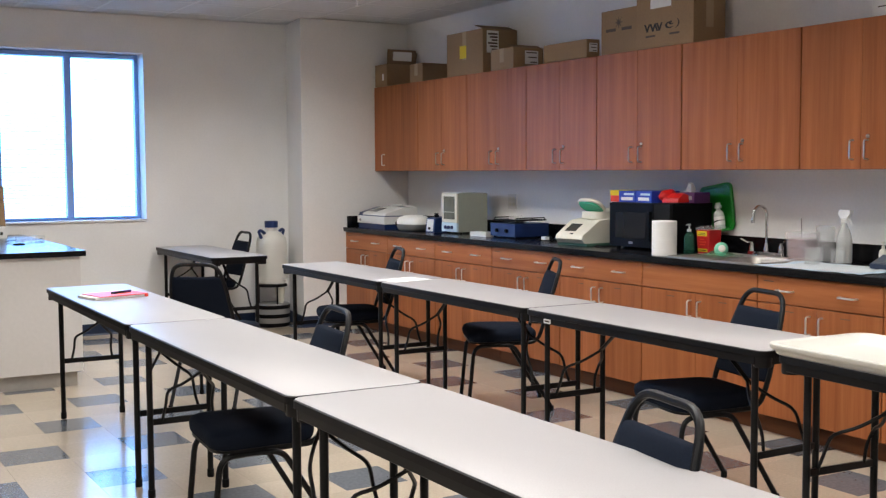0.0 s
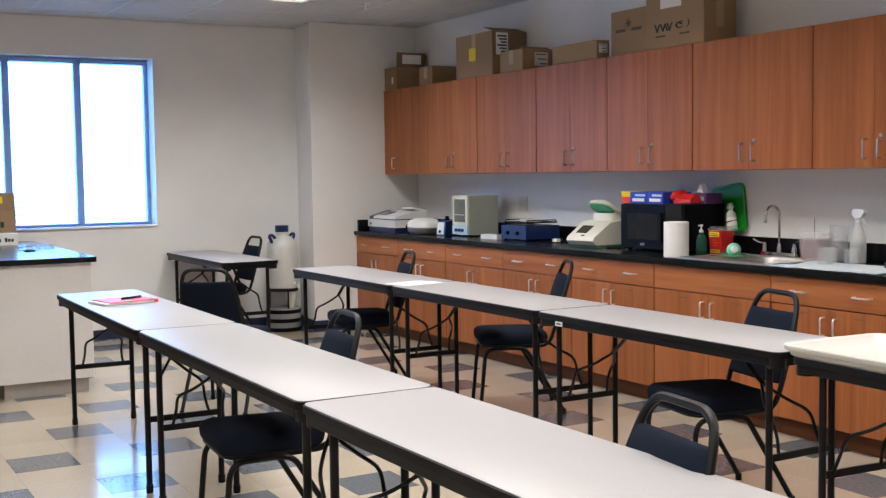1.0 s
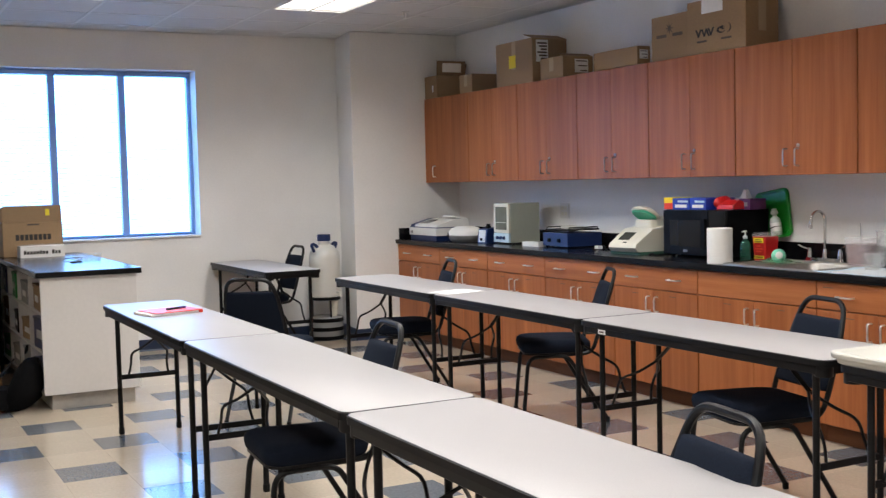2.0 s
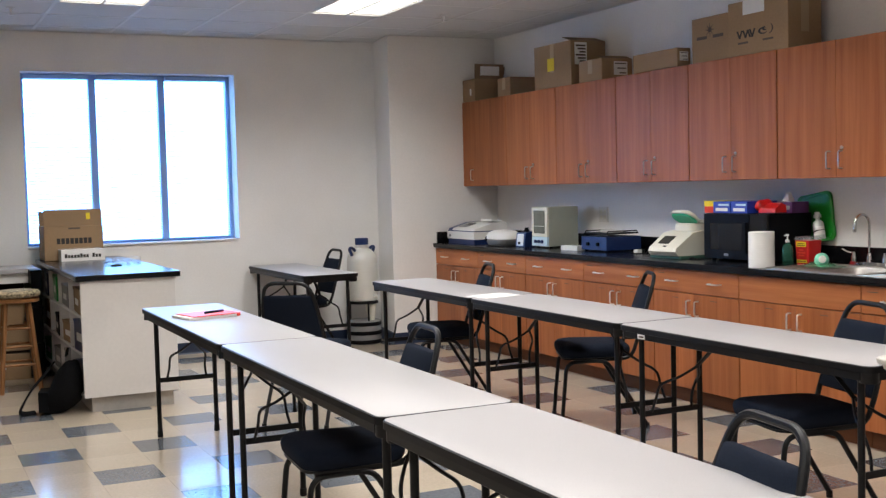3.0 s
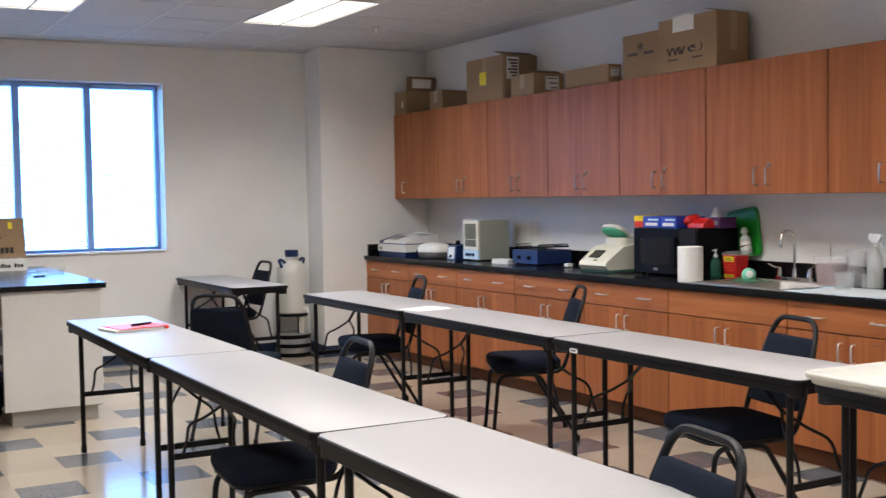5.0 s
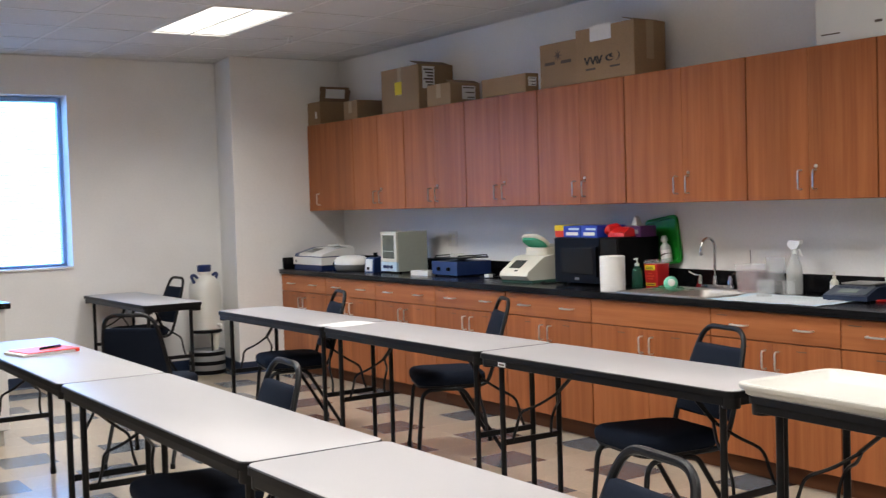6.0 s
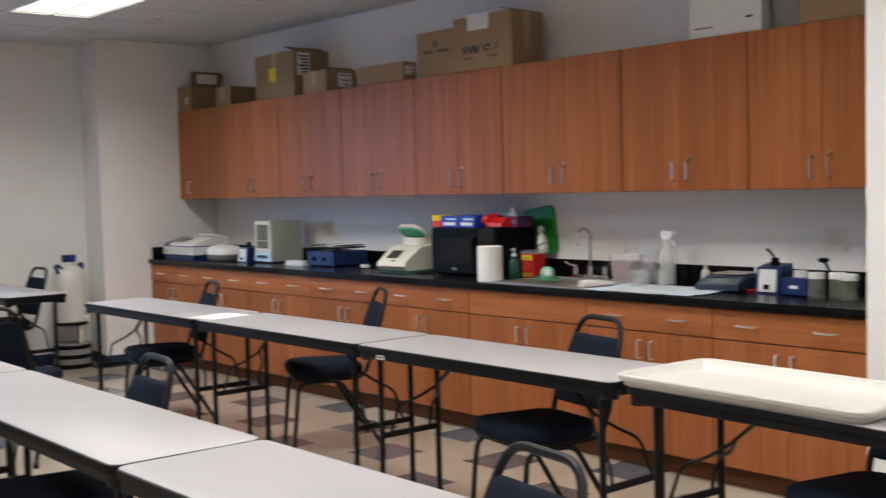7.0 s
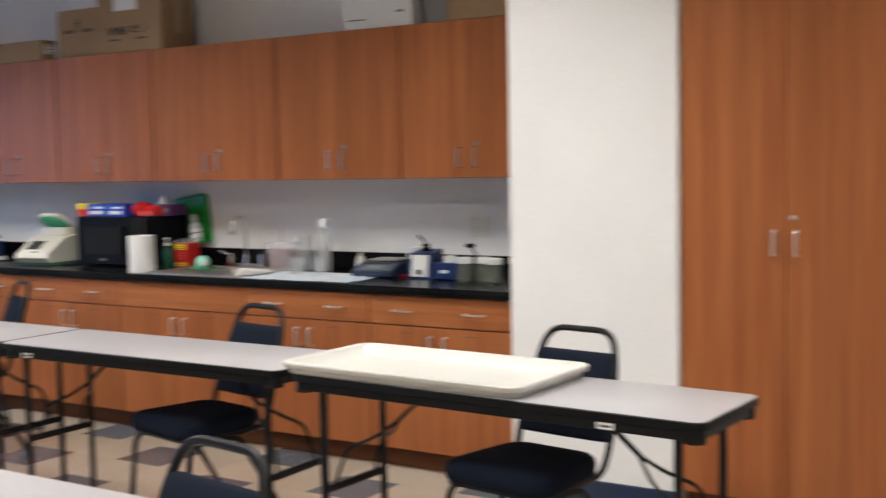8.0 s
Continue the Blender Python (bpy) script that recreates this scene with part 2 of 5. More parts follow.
def mesh_of(name, bm, material, smooth=True):
    bmesh.ops.recalc_face_normals(bm, faces=bm.faces)
    me = bpy.data.meshes.new(name)
    bm.to_mesh(me)
    bm.free()
    me.materials.append(material)
    if smooth:
        me.shade_smooth()
        me.set_sharp_from_angle(angle=radians(38))
    return me


def part(name, bm, material, parent, label="", smooth=True):
    """One mesh object under a thing or a part, in the thing's own coordinates."""
    ob = new(name, mesh_of(name, bm, material, smooth))
    ob.parent = parent
    if label:
        tagged(ob, label)
    return ob


def thing(name, label, category, m=None, group=""):
    ob = new(name)
    ob.empty_display_size = 0.05
    if m is not None:
        ob.matrix_basis = m
    return tagged(ob, label, category, group)


def structure(name, bm, material, label="", smooth=False):
    return tagged(new(name, mesh_of(name, bm, material, smooth)), label, "", "", "structure")


def solo(name, bm, material, label, category, m=None, group=""):
    ob = tagged(new(name, mesh_of(name, bm, material)), label, category, group)
    if m is not None:
        ob.matrix_basis = m
    return ob


# ---- the room ----
X0, X1, Y0, Y1, H = -3.2, 4.90, -3.2, 9.70, 2.74
WX0, WX1, WZ0, WZ1 = 0.822, 2.588, 0.975, 2.417
structure("ground", B(-60, 60, -60, 60, -0.45, -0.40), SLAB, "plain ground outside the building")
structure("floor", B(X0 - 0.15, X1 + 0.15, Y0 - 0.15, Y1 + 0.15, -0.20, -0.0035), SLAB, "floor slab under vinyl tiles")
bm = bmesh.new()
box(bm, X0 - 0.15, WX0, Y1, Y1 + 0.26, -0.003, H + 0.12)
box(bm, WX1, X1 + 0.15, Y1, Y1 + 0.26, -0.003, H + 0.12)
box(bm, WX0, WX1, Y1, Y1 + 0.26, -0.003, WZ0)
box(bm, WX0, WX1, Y1, Y1 + 0.26, WZ1, H + 0.12)
structure("wall_north", bm, WALL, "off-white painted wall with a window opening")
structure("wall_east", B(X1, X1 + 0.15, Y0, Y1, -0.003, H + 0.12), WALL, "off-white painted wall behind the cabinets")
structure("wall_west", B(X0 - 0.15, X0, Y0, Y1, -0.003, H + 0.12), WALL, "plain off-white painted wall")
structure("wall_south", B(X0 - 0.15, X1 + 0.15, Y0 - 0.15, Y0, -0.003, H + 0.12), WALL, "plain off-white painted wall")
bm = bmesh.new()
stack(bm, [([(3.83, 9.17), (4.898, 9.17), (4.898, 9.698), (3.915, 9.698)], z) for z in (0.0, H - 0.002)])
structure("column_corner", bm, WALL, "boxed-out off-white corner column")
structure("column_pilaster", B(4.20, 4.897, 1.785, 2.554, 0.0, H - 0.002, bev=0.006), WALL, "off-white pilaster between the cabinets")


def baseboard(pts, face=0.008, h=0.10):
    bm = bmesh.new()
    (ax, ay), (bx, by) = pts
    d = Vector((bx - ax, by - ay, 0)).normalized()
    n = Vector((d.y, -d.x, 0))
    prof = [(0.0, 0.0), (0.016, 0.0), (face, 0.014), (face, h - 0.004), (0.003, h), (0.0, h)]
    ra = [bm.verts.new(Vector((ax, ay, z)) + n * o) for o, z in prof]
    rb = [bm.verts.new(Vector((bx, by, z)) + n * o) for o, z in prof]
    for i in range(len(prof)):
        j = (i + 1) % len(prof)
        bm.faces.new((ra[i], ra[j], rb[j], rb[i]))
    bm.faces.new(ra[::-1])
    bm.faces.new(rb)
    return structure("baseboard", bm, BASE, "dark navy vinyl cove base")


baseboard([(X0, Y1 - 0.001), (3.90, Y1 - 0.001)])
baseboard([(3.914, 9.69), (3.829, 9.169)])
baseboard([(3.822, 9.169), (4.30, 9.169)])
baseboard([(4.199, 2.549), (4.199, 1.793)])
baseboard([(X0 + 0.001, Y0), (X0 + 0.001, Y1)])

# ceiling: dropped tiles in a white grid, one mesh each
GX, GY, G = 2.755, 8.18, 0.6096
LIGHTS = [(GX + G / 2 + 3 * G * i, GY - G - 4 * G * j + 0.0) for i in (0, -1, -2) for j in (0, 1, 2, 3) if i > -2 or j > 1]
structure("ceiling_slab", B(X0 - 0.15, X1 + 0.15, Y0 - 0.15, Y1 + 0.15, H + 0.12, H + 0.25), WALL, "slab over the hung ceiling")
bm = bmesh.new()
gb = bmesh.new()
ix0, ix1 = math.floor((X0 - GX) / G), math.ceil((X1 - GX) / G)
iy0, iy1 = math.floor((Y0 - GY) / G), math.ceil((Y1 - GY) / G)
lit = {(round((x - G / 2 - GX) / G), round((y - GY) / G + k)) for x, y in LIGHTS for k in (-1, 0)}
for i in range(ix0, ix1):
    for j in range(iy0, iy1):
        if (i, j) in lit:
            continue
        xa, xb = max(X0, GX + i * G + 0.010), min(X1, GX + (i + 1) * G - 0.010)
        ya, yb = max(Y0, GY + j * G + 0.010), min(Y1, GY + (j + 1) * G - 0.010)
        if xb - xa > 0.02 and yb - ya > 0.02:
            box(bm, xa, xb, ya, yb, H + 0.0032, H + 0.02)
for i in range(ix0, ix1 + 1):
    x = GX + i * G
    if X0 < x < X1:
        box(gb, x - 0.012, x + 0.012, Y0, Y1, H, H + 0.003)
ceiling = structure("ceiling", bm, CEIL, "white acoustic tile ceiling")
for j in range(iy0, iy1 + 1):
    y = GY + j * G
    if Y0 < y < Y1:
        for i in range(ix0, ix1):
            xa, xb = max(X0, GX + i * G + 0.012), min(X1, GX + (i + 1) * G - 0.012)
            if xb > xa and not ((i, j) in lit and (i, j - 1) in lit):
                box(gb, xa, xb, y - 0.012, y + 0.012, H, H + 0.003)
for q in ((X0, X0 + 0.022, Y0 + 0.023, Y1 - 0.023), (X1 - 0.022, X1, Y0 + 0.023, Y1 - 0.023), (X0, X1, Y0, Y0 + 0.022), (X0, X1, Y1 - 0.022, Y1)):
    box(gb, *q, H - 0.004, H - 0.001)
structure("ceiling_grid", gb, GRID, "white metal ceiling grid")


def troffer():
    t = thing("ceiling_light", "recessed two-lens fluorescent ceiling light, switched on", "ceiling light", pose(0, 0, H), "ceiling lights")
    w, l = G / 2 - 0.014, G - 0.014
    bm = bmesh.new()
    box(bm, -w, w, -l, l, 0.072, 0.080)
    for s in (-1, 1):
        box(bm, s * w - 0.006, s * w + 0.006, -l, l, -0.004, 0.0715)
        box(bm, -w + 0.0062, w - 0.0062, s * l - 0.012, s * l, -0.004, 0.0715)
    box(bm, -0.012, 0.012, -l + 0.0125, l - 0.0125, -0.003, 0.071)
    part("frame", bm, GRID, t)
    for s in (-1, 1):
        part("diffuser", B(min(s * 0.014, s * (w - 0.008)), max(s * 0.014, s * (w - 0.008)), -l + 0.014, l - 0.014, 0.012, 0.020), LAMP, t, "glowing prismatic lens", smooth=False)
    return t


first = troffer()
first.matrix_basis = pose(LIGHTS[0][0], LIGHTS[0][1], H)
for x, y in LIGHTS[1:]:
    copy_thing(first, pose(x, y, H))
for x, y in LIGHTS:
    data = bpy.data.lights.new("tube_light", "AREA")
    data.shape, data.size, data.size_y, data.energy, data.spread, data.color = "RECTANGLE", 0.54, 1.14, TUBE, radians(145), (1.0, 0.972, 0.940)
    new("tube_light", data).matrix_basis = pose(x, y, H + 0.008)

def sprinkler(x, y):
    t = thing("sprinkler_head", "small chrome fire sprinkler head under the ceiling", "sprinkler", pose(x, y, H))
    part("escutcheon", lathe(bmesh.new(), [(0.032, 0), (0.030, -0.006), (0.012, -0.010)], 16), GRID, t)
    bm = lathe(bmesh.new(), [(0.009, -0.008), (0.009, -0.03), (0.006, -0.034), (0.006, -0.05), (0.018, -0.052), (0.018, -0.055)], 12)
    part("nozzle", bm, CHROME, t)


sprinkler(3.80, 7.97)
sprinkler(0.66, 8.5)

# window: recessed, three lights with white blinds
win = tagged(new("window_1"), "three-light aluminium window with lowered white blinds", "", "", "structure")
FY = Y1 + 0.175
bm = bmesh.new()
box(bm, WX0, WX1, FY, FY + 0.06, WZ0, WZ0 + 0.035)
box(bm, WX0, WX1, FY, FY + 0.06, WZ1 - 0.045, WZ1)
box(bm, WX0, WX0 + 0.035, FY, FY + 0.06, WZ0 + 0.035, WZ1 - 0.045)
box(bm, WX1 - 0.035, WX1, FY, FY + 0.06, WZ0 + 0.035, WZ1 - 0.045)
part("window_frame", bm, FRAME, win)
MX = (1.405, 1.985)
for x in MX:
    part("mullion", B(x - 0.029, x + 0.029, FY - 0.006, FY + 0.062, WZ0 + 0.036, WZ1 - 0.046, bev=0.003), FRAME, win)
part("window_sill", B(WX0 + 0.002, WX1 - 0.002, Y1 - 0.02, FY - 0.001, WZ0 - 0.004, WZ0 + 0.012, bev=0.004), WALL, win)
edges = [WX0 + 0.035, MX[0] - 0.029, MX[0] + 0.029, MX[1] - 0.029, MX[1] + 0.029, WX1 - 0.035]
for k in range(3):
    a, b = edges[2 * k] + 0.004, edges[2 * k + 1] - 0.004
    p = part("pane", B(a - 0.002, b + 0.002, FY + 0.03, FY + 0.036, WZ0 + 0.037, WZ1 - 0.047), PANE, win, smooth=False)
    p.visible_shadow = False
    bl = tagged(new("window_blind"), "lowered white horizontal slat blind in the window", "blind", "window blinds")
    bl.location = ((a + b) / 2, FY - 0.03, WZ0 + 0.02)
    w, top = (b - a) / 2 + 0.003, WZ1 - WZ0 - 0.03
    part("headrail", B(-w, w, -0.018, 0.018, top - 0.034, top, bev=0.003), FRAME, bl)
    part("bottom_rail", B(-w, w, -0.012, 0.012, 0.004, 0.018, bev=0.003), FRAME, bl)
    bm = bmesh.new()
    z = 0.035
    while z < top - 0.045:
        v = [bm.verts.new((x, y, z + zz)) for x in (-w, w) for y, zz in ((-0.012, -0.003), (0, 0.001), (0.012, 0.004))]
        bm.faces.new((v[0], v[1], v[4], v[3]))
        bm.faces.new((v[1], v[2], v[5], v[4]))
        z += 0.0215
    tagged(part("slats", bm, BLIND, bl), "", "", "", "stuff")
    cords = bmesh.new()
    for x in (-w * 0.7, w * 0.7):
        tube(cords, [(x, -0.013, 0.01), (x, -0.013, top - 0.03)], 0.0012, 5)
    part("cord", cords, BLIND, bl)
bd = structure("backdrop", B(-7, 11, 13.5, 13.55, -0.39, 7), SKYGLOW, "blank bright sky outside the window")


# ---- cabinets along the wall ----
ZC, ZCB = 0.888, 0.850
SEAMS = [9.168, 8.354, 7.552, 6.728, 5.900, 5.076, 4.149, 3.356, 2.568]
UZ0, UZ1, UX = 1.392, 2.152, 4.55


def wire_pull(length, axis, out=0.030, r=0.005):
    """A bent wire handle, reaching out along -x."""
    e = Vector((0, 1, 0)) if axis == "y" else Vector((0, 0, 1))
    a, b = -e * length / 2, e * length / 2
    o = Vector((-out, 0, 0))
    return tube(bmesh.new(), rounded([a, a + o, b + o, b], 0.012, 4), r, 7)


def shifted(bm, x, y, z):
    return turned(bm, Matrix.Translation((x, y, z)))


def lock(y, z):
    return turned(lathe(bmesh.new(), [(0.010, 0), (0.010, 0.006), (0.007, 0.008), (0.004, 0.012)], 12), Matrix.Translation((-0.020, y, z)) @ Matrix.Rotation(radians(-90), 4, "Y"))


def ink_bar(y, z, w, h, x=-0.0205):
    return B(x - 0.0008, x, y - w / 2, y + w / 2, z - h / 2, z + h / 2)


def upper_cabinet(y1, y0, single=False):
    w, h = y1 - y0, UZ1 - UZ0
    t = thing("wall_cabinet", "cherry laminate wall cabinet with two closed doors" if not single else "cherry laminate end wall cabinet with one closed door", "cabinet", pose(UX + 0.02, y0, UZ0), "wall cabinets")
    d = X1 - UX - 0.022
    part("body", B(0, d, 0.0025, w - 0.0025, 0, h, bev=0.001), CHERRY, t)
    if single:
        part("filler", B(-0.018, -0.001, w - 0.11, w - 0.003, 0.002, h - 0.002), CHERRY, t)
        dr = part("door", B(-0.02, -0.001, 0.004, w - 0.114, 0.002, h - 0.002, bev=0.0015), CHERRY, t)
        part("handle", shifted(wire_pull(0.096, "z"), -0.02, w - 0.20, 0.10), CHROME, dr, "chrome wire pull")
    else:
        for s, (a, b) in ((1, (0.004, w / 2 - 0.001)), (-1, (w / 2 + 0.001, w - 0.004))):
            dr = part("door", B(-0.02, -0.001, a, b, 0.002, h - 0.002, bev=0.0012), CHERRY, t)
            part("handle", shifted(wire_pull(0.096, "z", r=0.0044), -0.02, w / 2 - s * 0.045, 0.10), NICKEL, dr, "satin nickel wire pull")
            if s == 1:
                part("lock", lock(w / 2 - 0.045, 0.166), NICKEL, dr, "round nickel cam lock")
    return t


def base_cabinet(y1, y0, drawer="two"):
    w = y1 - y0
    t = thing("base_cabinet", "cherry laminate base cabinet with closed drawer and doors" if drawer else "cherry laminate sink cabinet with a blank panel over two doors", "cabinet", pose(4.27, y0, 0), "base cabinets")
    d = X1 - 4.27 - 0.003
    part("body", B(0, d, 0.0025, w - 0.0025, 0.10, ZCB - 0.001), CHERRY, t)
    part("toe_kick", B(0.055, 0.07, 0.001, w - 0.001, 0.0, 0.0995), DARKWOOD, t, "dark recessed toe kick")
    dz = 0.702
    if drawer:
        dr = part("drawer_front", B(-0.02, -0.001, 0.003, w - 0.003, dz + 0.002, ZCB - 0.006, bev=0.0015), CHERRY_H, t)
        for y in (w * 0.25, w * 0.75):
            part("handle", shifted(wire_pull(0.10, "y"), -0.02, y, 0.772), CHROME, dr, "chrome wire pull")
        part("print", ink_bar(w * 0.90, 0.815, 0.07, 0.004), GREYINK, dr, "small dark printed line")
    else:
        dr = part("false_front", B(-0.02, -0.001, 0.003, w - 0.003, dz + 0.002, ZCB - 0.006, bev=0.0015), CHERRY_H, t)
    for s, (a, b) in ((1, (0.004, w / 2 - 0.001)), (-1, (w / 2 + 0.001, w - 0.004))):
        dr = part("door", B(-0.02, -0.001, a, b, 0.105, dz - 0.004, bev=0.0012), CHERRY, t)
        part("handle", shifted(wire_pull(0.09, "z"), -0.02, w / 2 - s * 0.04, dz - 0.09), CHROME, dr, "chrome wire pull")
        part("print", ink_bar((a + b) / 2 + s * 0.02, dz - 0.035, 0.06, 0.004), GREYINK, dr, "small dark printed line")
    return t


for k in range(8):
    upper_cabinet(SEAMS[k], SEAMS[k + 1], k == 0)
    base_cabinet(SEAMS[k], SEAMS[k + 1], "" if k == 5 else "two")

# worktop with the sink cut-out
SX0, SX1, SY0, SY1 = 4.275, 4.70, 4.20, 4.86
wt = thing("worktop", "continuous black epoxy worktop with a low backsplash", "worktop")
bm = bmesh.new()
xs, ys = (4.225, SX0, SX1, 4.897), (2.568, SY0, SY1, 9.166)
grid = {(i, j, k): bm.verts.new((xs[i], ys[j], z)) for i in range(4) for j in range(4) for k, z in enumerate((ZC - 0.024, ZC))}
for k in (0, 1):
    for i in range(3):
        for j in range(3):
            if (i, j) != (1, 1):
                bm.faces.new([grid[q] for q in ((i, j, k), (i + 1, j, k), (i + 1, j + 1, k), (i, j + 1, k))])
rim = [((i, 0), (i + 1, 0)) for i in range(3)] + [((i, 3), (i + 1, 3)) for i in range(3)] + [((0, j), (0, j + 1)) for j in range(3)] + [((3, j), (3, j + 1)) for j in range(3)]
rim += [((1, 1), (2, 1)), ((1, 2), (2, 2)), ((1, 1), (1, 2)), ((2, 1), (2, 2))]
for a, b in rim:
    bm.faces.new([grid[(*a, 0)], grid[(*b, 0)], grid[(*b, 1)], grid[(*a, 1)]])
part("top", bm, BLACKTOP, wt, smooth=False)
part("front_edge", B(4.227, 4.262, 2.568, 9.166, ZCB, ZC - 0.0245, bev=0.002), BLACKTOP, wt)
part("backsplash", B(4.872, 4.898, 2.568, 9.140, ZC + 0.0005, ZC + 0.10, bev=0.003), BLACKTOP, wt)
part("end_splash", B(4.26, 4.898, 9.142, 9.166, ZC + 0.0005, ZC + 0.10, bev=0.003), BLACKTOP, wt)

# tall cabinet past the pilaster
tc = thing("tall_cabinet", "tall cherry laminate storage cabinet with two closed doors", "cabinet", pose(4.24, 0.935, 0))
part("body", B(0, 0.655, 0, 0.845, 0.10, 2.35), CHERRY, tc)
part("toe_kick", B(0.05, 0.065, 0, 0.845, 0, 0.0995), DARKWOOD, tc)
for a, b, s in ((0.003, 0.421, 1), (0.424, 0.842, -1)):
    dr = part("door", B(-0.02, -0.001, a, b, 0.105, 2.347, bev=0.0015), CHERRY, tc)
    part("handle", shifted(wire_pull(0.096, "z"), -0.02, 0.4225 - s * 0.043, 1.13), CHROME, dr, "chrome wire pull")
    if s == 1:
        part("lock", lock(0.395, 1.228), CHROME, dr, "round chrome cam lock")


# ---- folding tables ----
def folding_table(length, m, label, group):
    t = thing("folding_table", label, "table", m, group)
    w, l = 0.457, length - 0.006
    part("tabletop", stack(bmesh.new(), [(roundrect(w - 0.010, l - 0.010, 0.035), 0.722), (roundrect(w - 0.010, l - 0.010, 0.035), 0.7415), (roundrect(w - 0.013, l - 0.013, 0.034), 0.742)]), LAMINATE, t)
    bm = bmesh.new()
    o, i = roundrect(w, l, 0.04), roundrect(w - 0.0101, l - 0.0101, 0.035)
    lo, li = [(o, 0.716), (o, 0.738)], [(i, 0.716), (i, 0.7405)]
    ra, rb = [[bm.verts.new((*p, z)) for p in q] for q, z in lo]
    rc, rd = [[bm.verts.new((*p, z)) for p in q] for q, z in li]
    n = len(o)
    for k in range(n):
        j = (k + 1) % n
        for p, q in ((ra, rb), (rb, rd), (rd, rc), (rc, ra)):
            bm.faces.new((p[k], p[j], q[j], q[k]))
    part("edge_band", bm, VINYL, t, "black moulded edge")
    for s in (-1, 1):
        part("side_rail", B(s * (w / 2 - 0.012) - 0.005, s * (w / 2 - 0.012) + 0.005, -l / 2 + 0.05, l / 2 - 0.05, 0.686, 0.7155, bev=0.002), STEEL_BLACK, t)
        part("end_rail", B(-w / 2 + 0.04, w / 2 - 0.04, s * (l / 2 - 0.02) - 0.005, s * (l / 2 - 0.02) + 0.005, 0.686, 0.7155, bev=0.002), STEEL_BLACK, t)
        for sx in (-1, 1):
            part("corner_cap", shifted(lathe(bmesh.new(), [(0.032, 0), (0.034, 0.004), (0.034, 0.040)], 16), sx * (w / 2 - 0.042), s * (l / 2 - 0.042), 0.676), STEEL_BLACK, t)
        ly = s * (l / 2 - 0.10)
        for sx in (-1, 1):
            lg = part("leg", tube(bmesh.new(), [(sx * 0.165, ly, 0.695), (sx * 0.165, ly, 0.02)], 0.0135, 10), STEEL_BLACK, t)
            part("foot", shifted(lathe(bmesh.new(), [(0.014, 0), (0.0165, 0.004), (0.0165, 0.035), (0.014, 0.038)], 12), sx * 0.165, ly, 0.0), VINYL, lg)
        part("cross_bar", B(-0.155, 0.155, ly - 0.006, ly + 0.006, 0.315, 0.342, bev=0.002), STEEL_BLACK, t)
        hub = (0, ly - s * 0.20, 0.565)
        part("folding_brace", tube(bmesh.new(), [(0, ly - s * 0.36, 0.70), (0, ly - s * 0.19, 0.56)], 0.012, 8, 0.6), STEEL_BLACK, t)
        for sx in (-1, 1):
            part("brace_rod", tube(bmesh.new(), rounded([hub, (sx * 0.06, ly - s * 0.13, 0.505), (sx * 0.105, ly - s * 0.05, 0.47), (sx * 0.10, ly - s * 0.02, 0.40), (sx * 0.115, ly, 0.33)], 0.04, 3), 0.0068, 6), STEEL_BLACK, t)
    return t


TA = folding_table(1.829, pose(1.326, 5.635, 0, 0, 0, -0.7), "long folding table with grey laminate top and black folding legs", "front table row")
copy_thing(TA, pose(1.310, 3.808, 0, 0, 0, -0.4))
copy_thing(TA, pose(1.304, 1.980, 0, 0, 0, 0.2))
TC = folding_table(1.524, pose(3.092, 6.575, 0), "folding table with grey laminate top and black folding legs", "rear table row")
for x, y, a in ((3.088, 5.046, 0), (3.080, 3.519, 0), (3.020, 1.925, -3.6)):
    copy_thing(TC, pose(x, y, 0, 0, 0, a))
TD = copy_thing(TC, pose(2.872, 8.905, 0))
tagged(TD, "grey-topped folding table pushed against the window wall", "", "tables by the window wall")


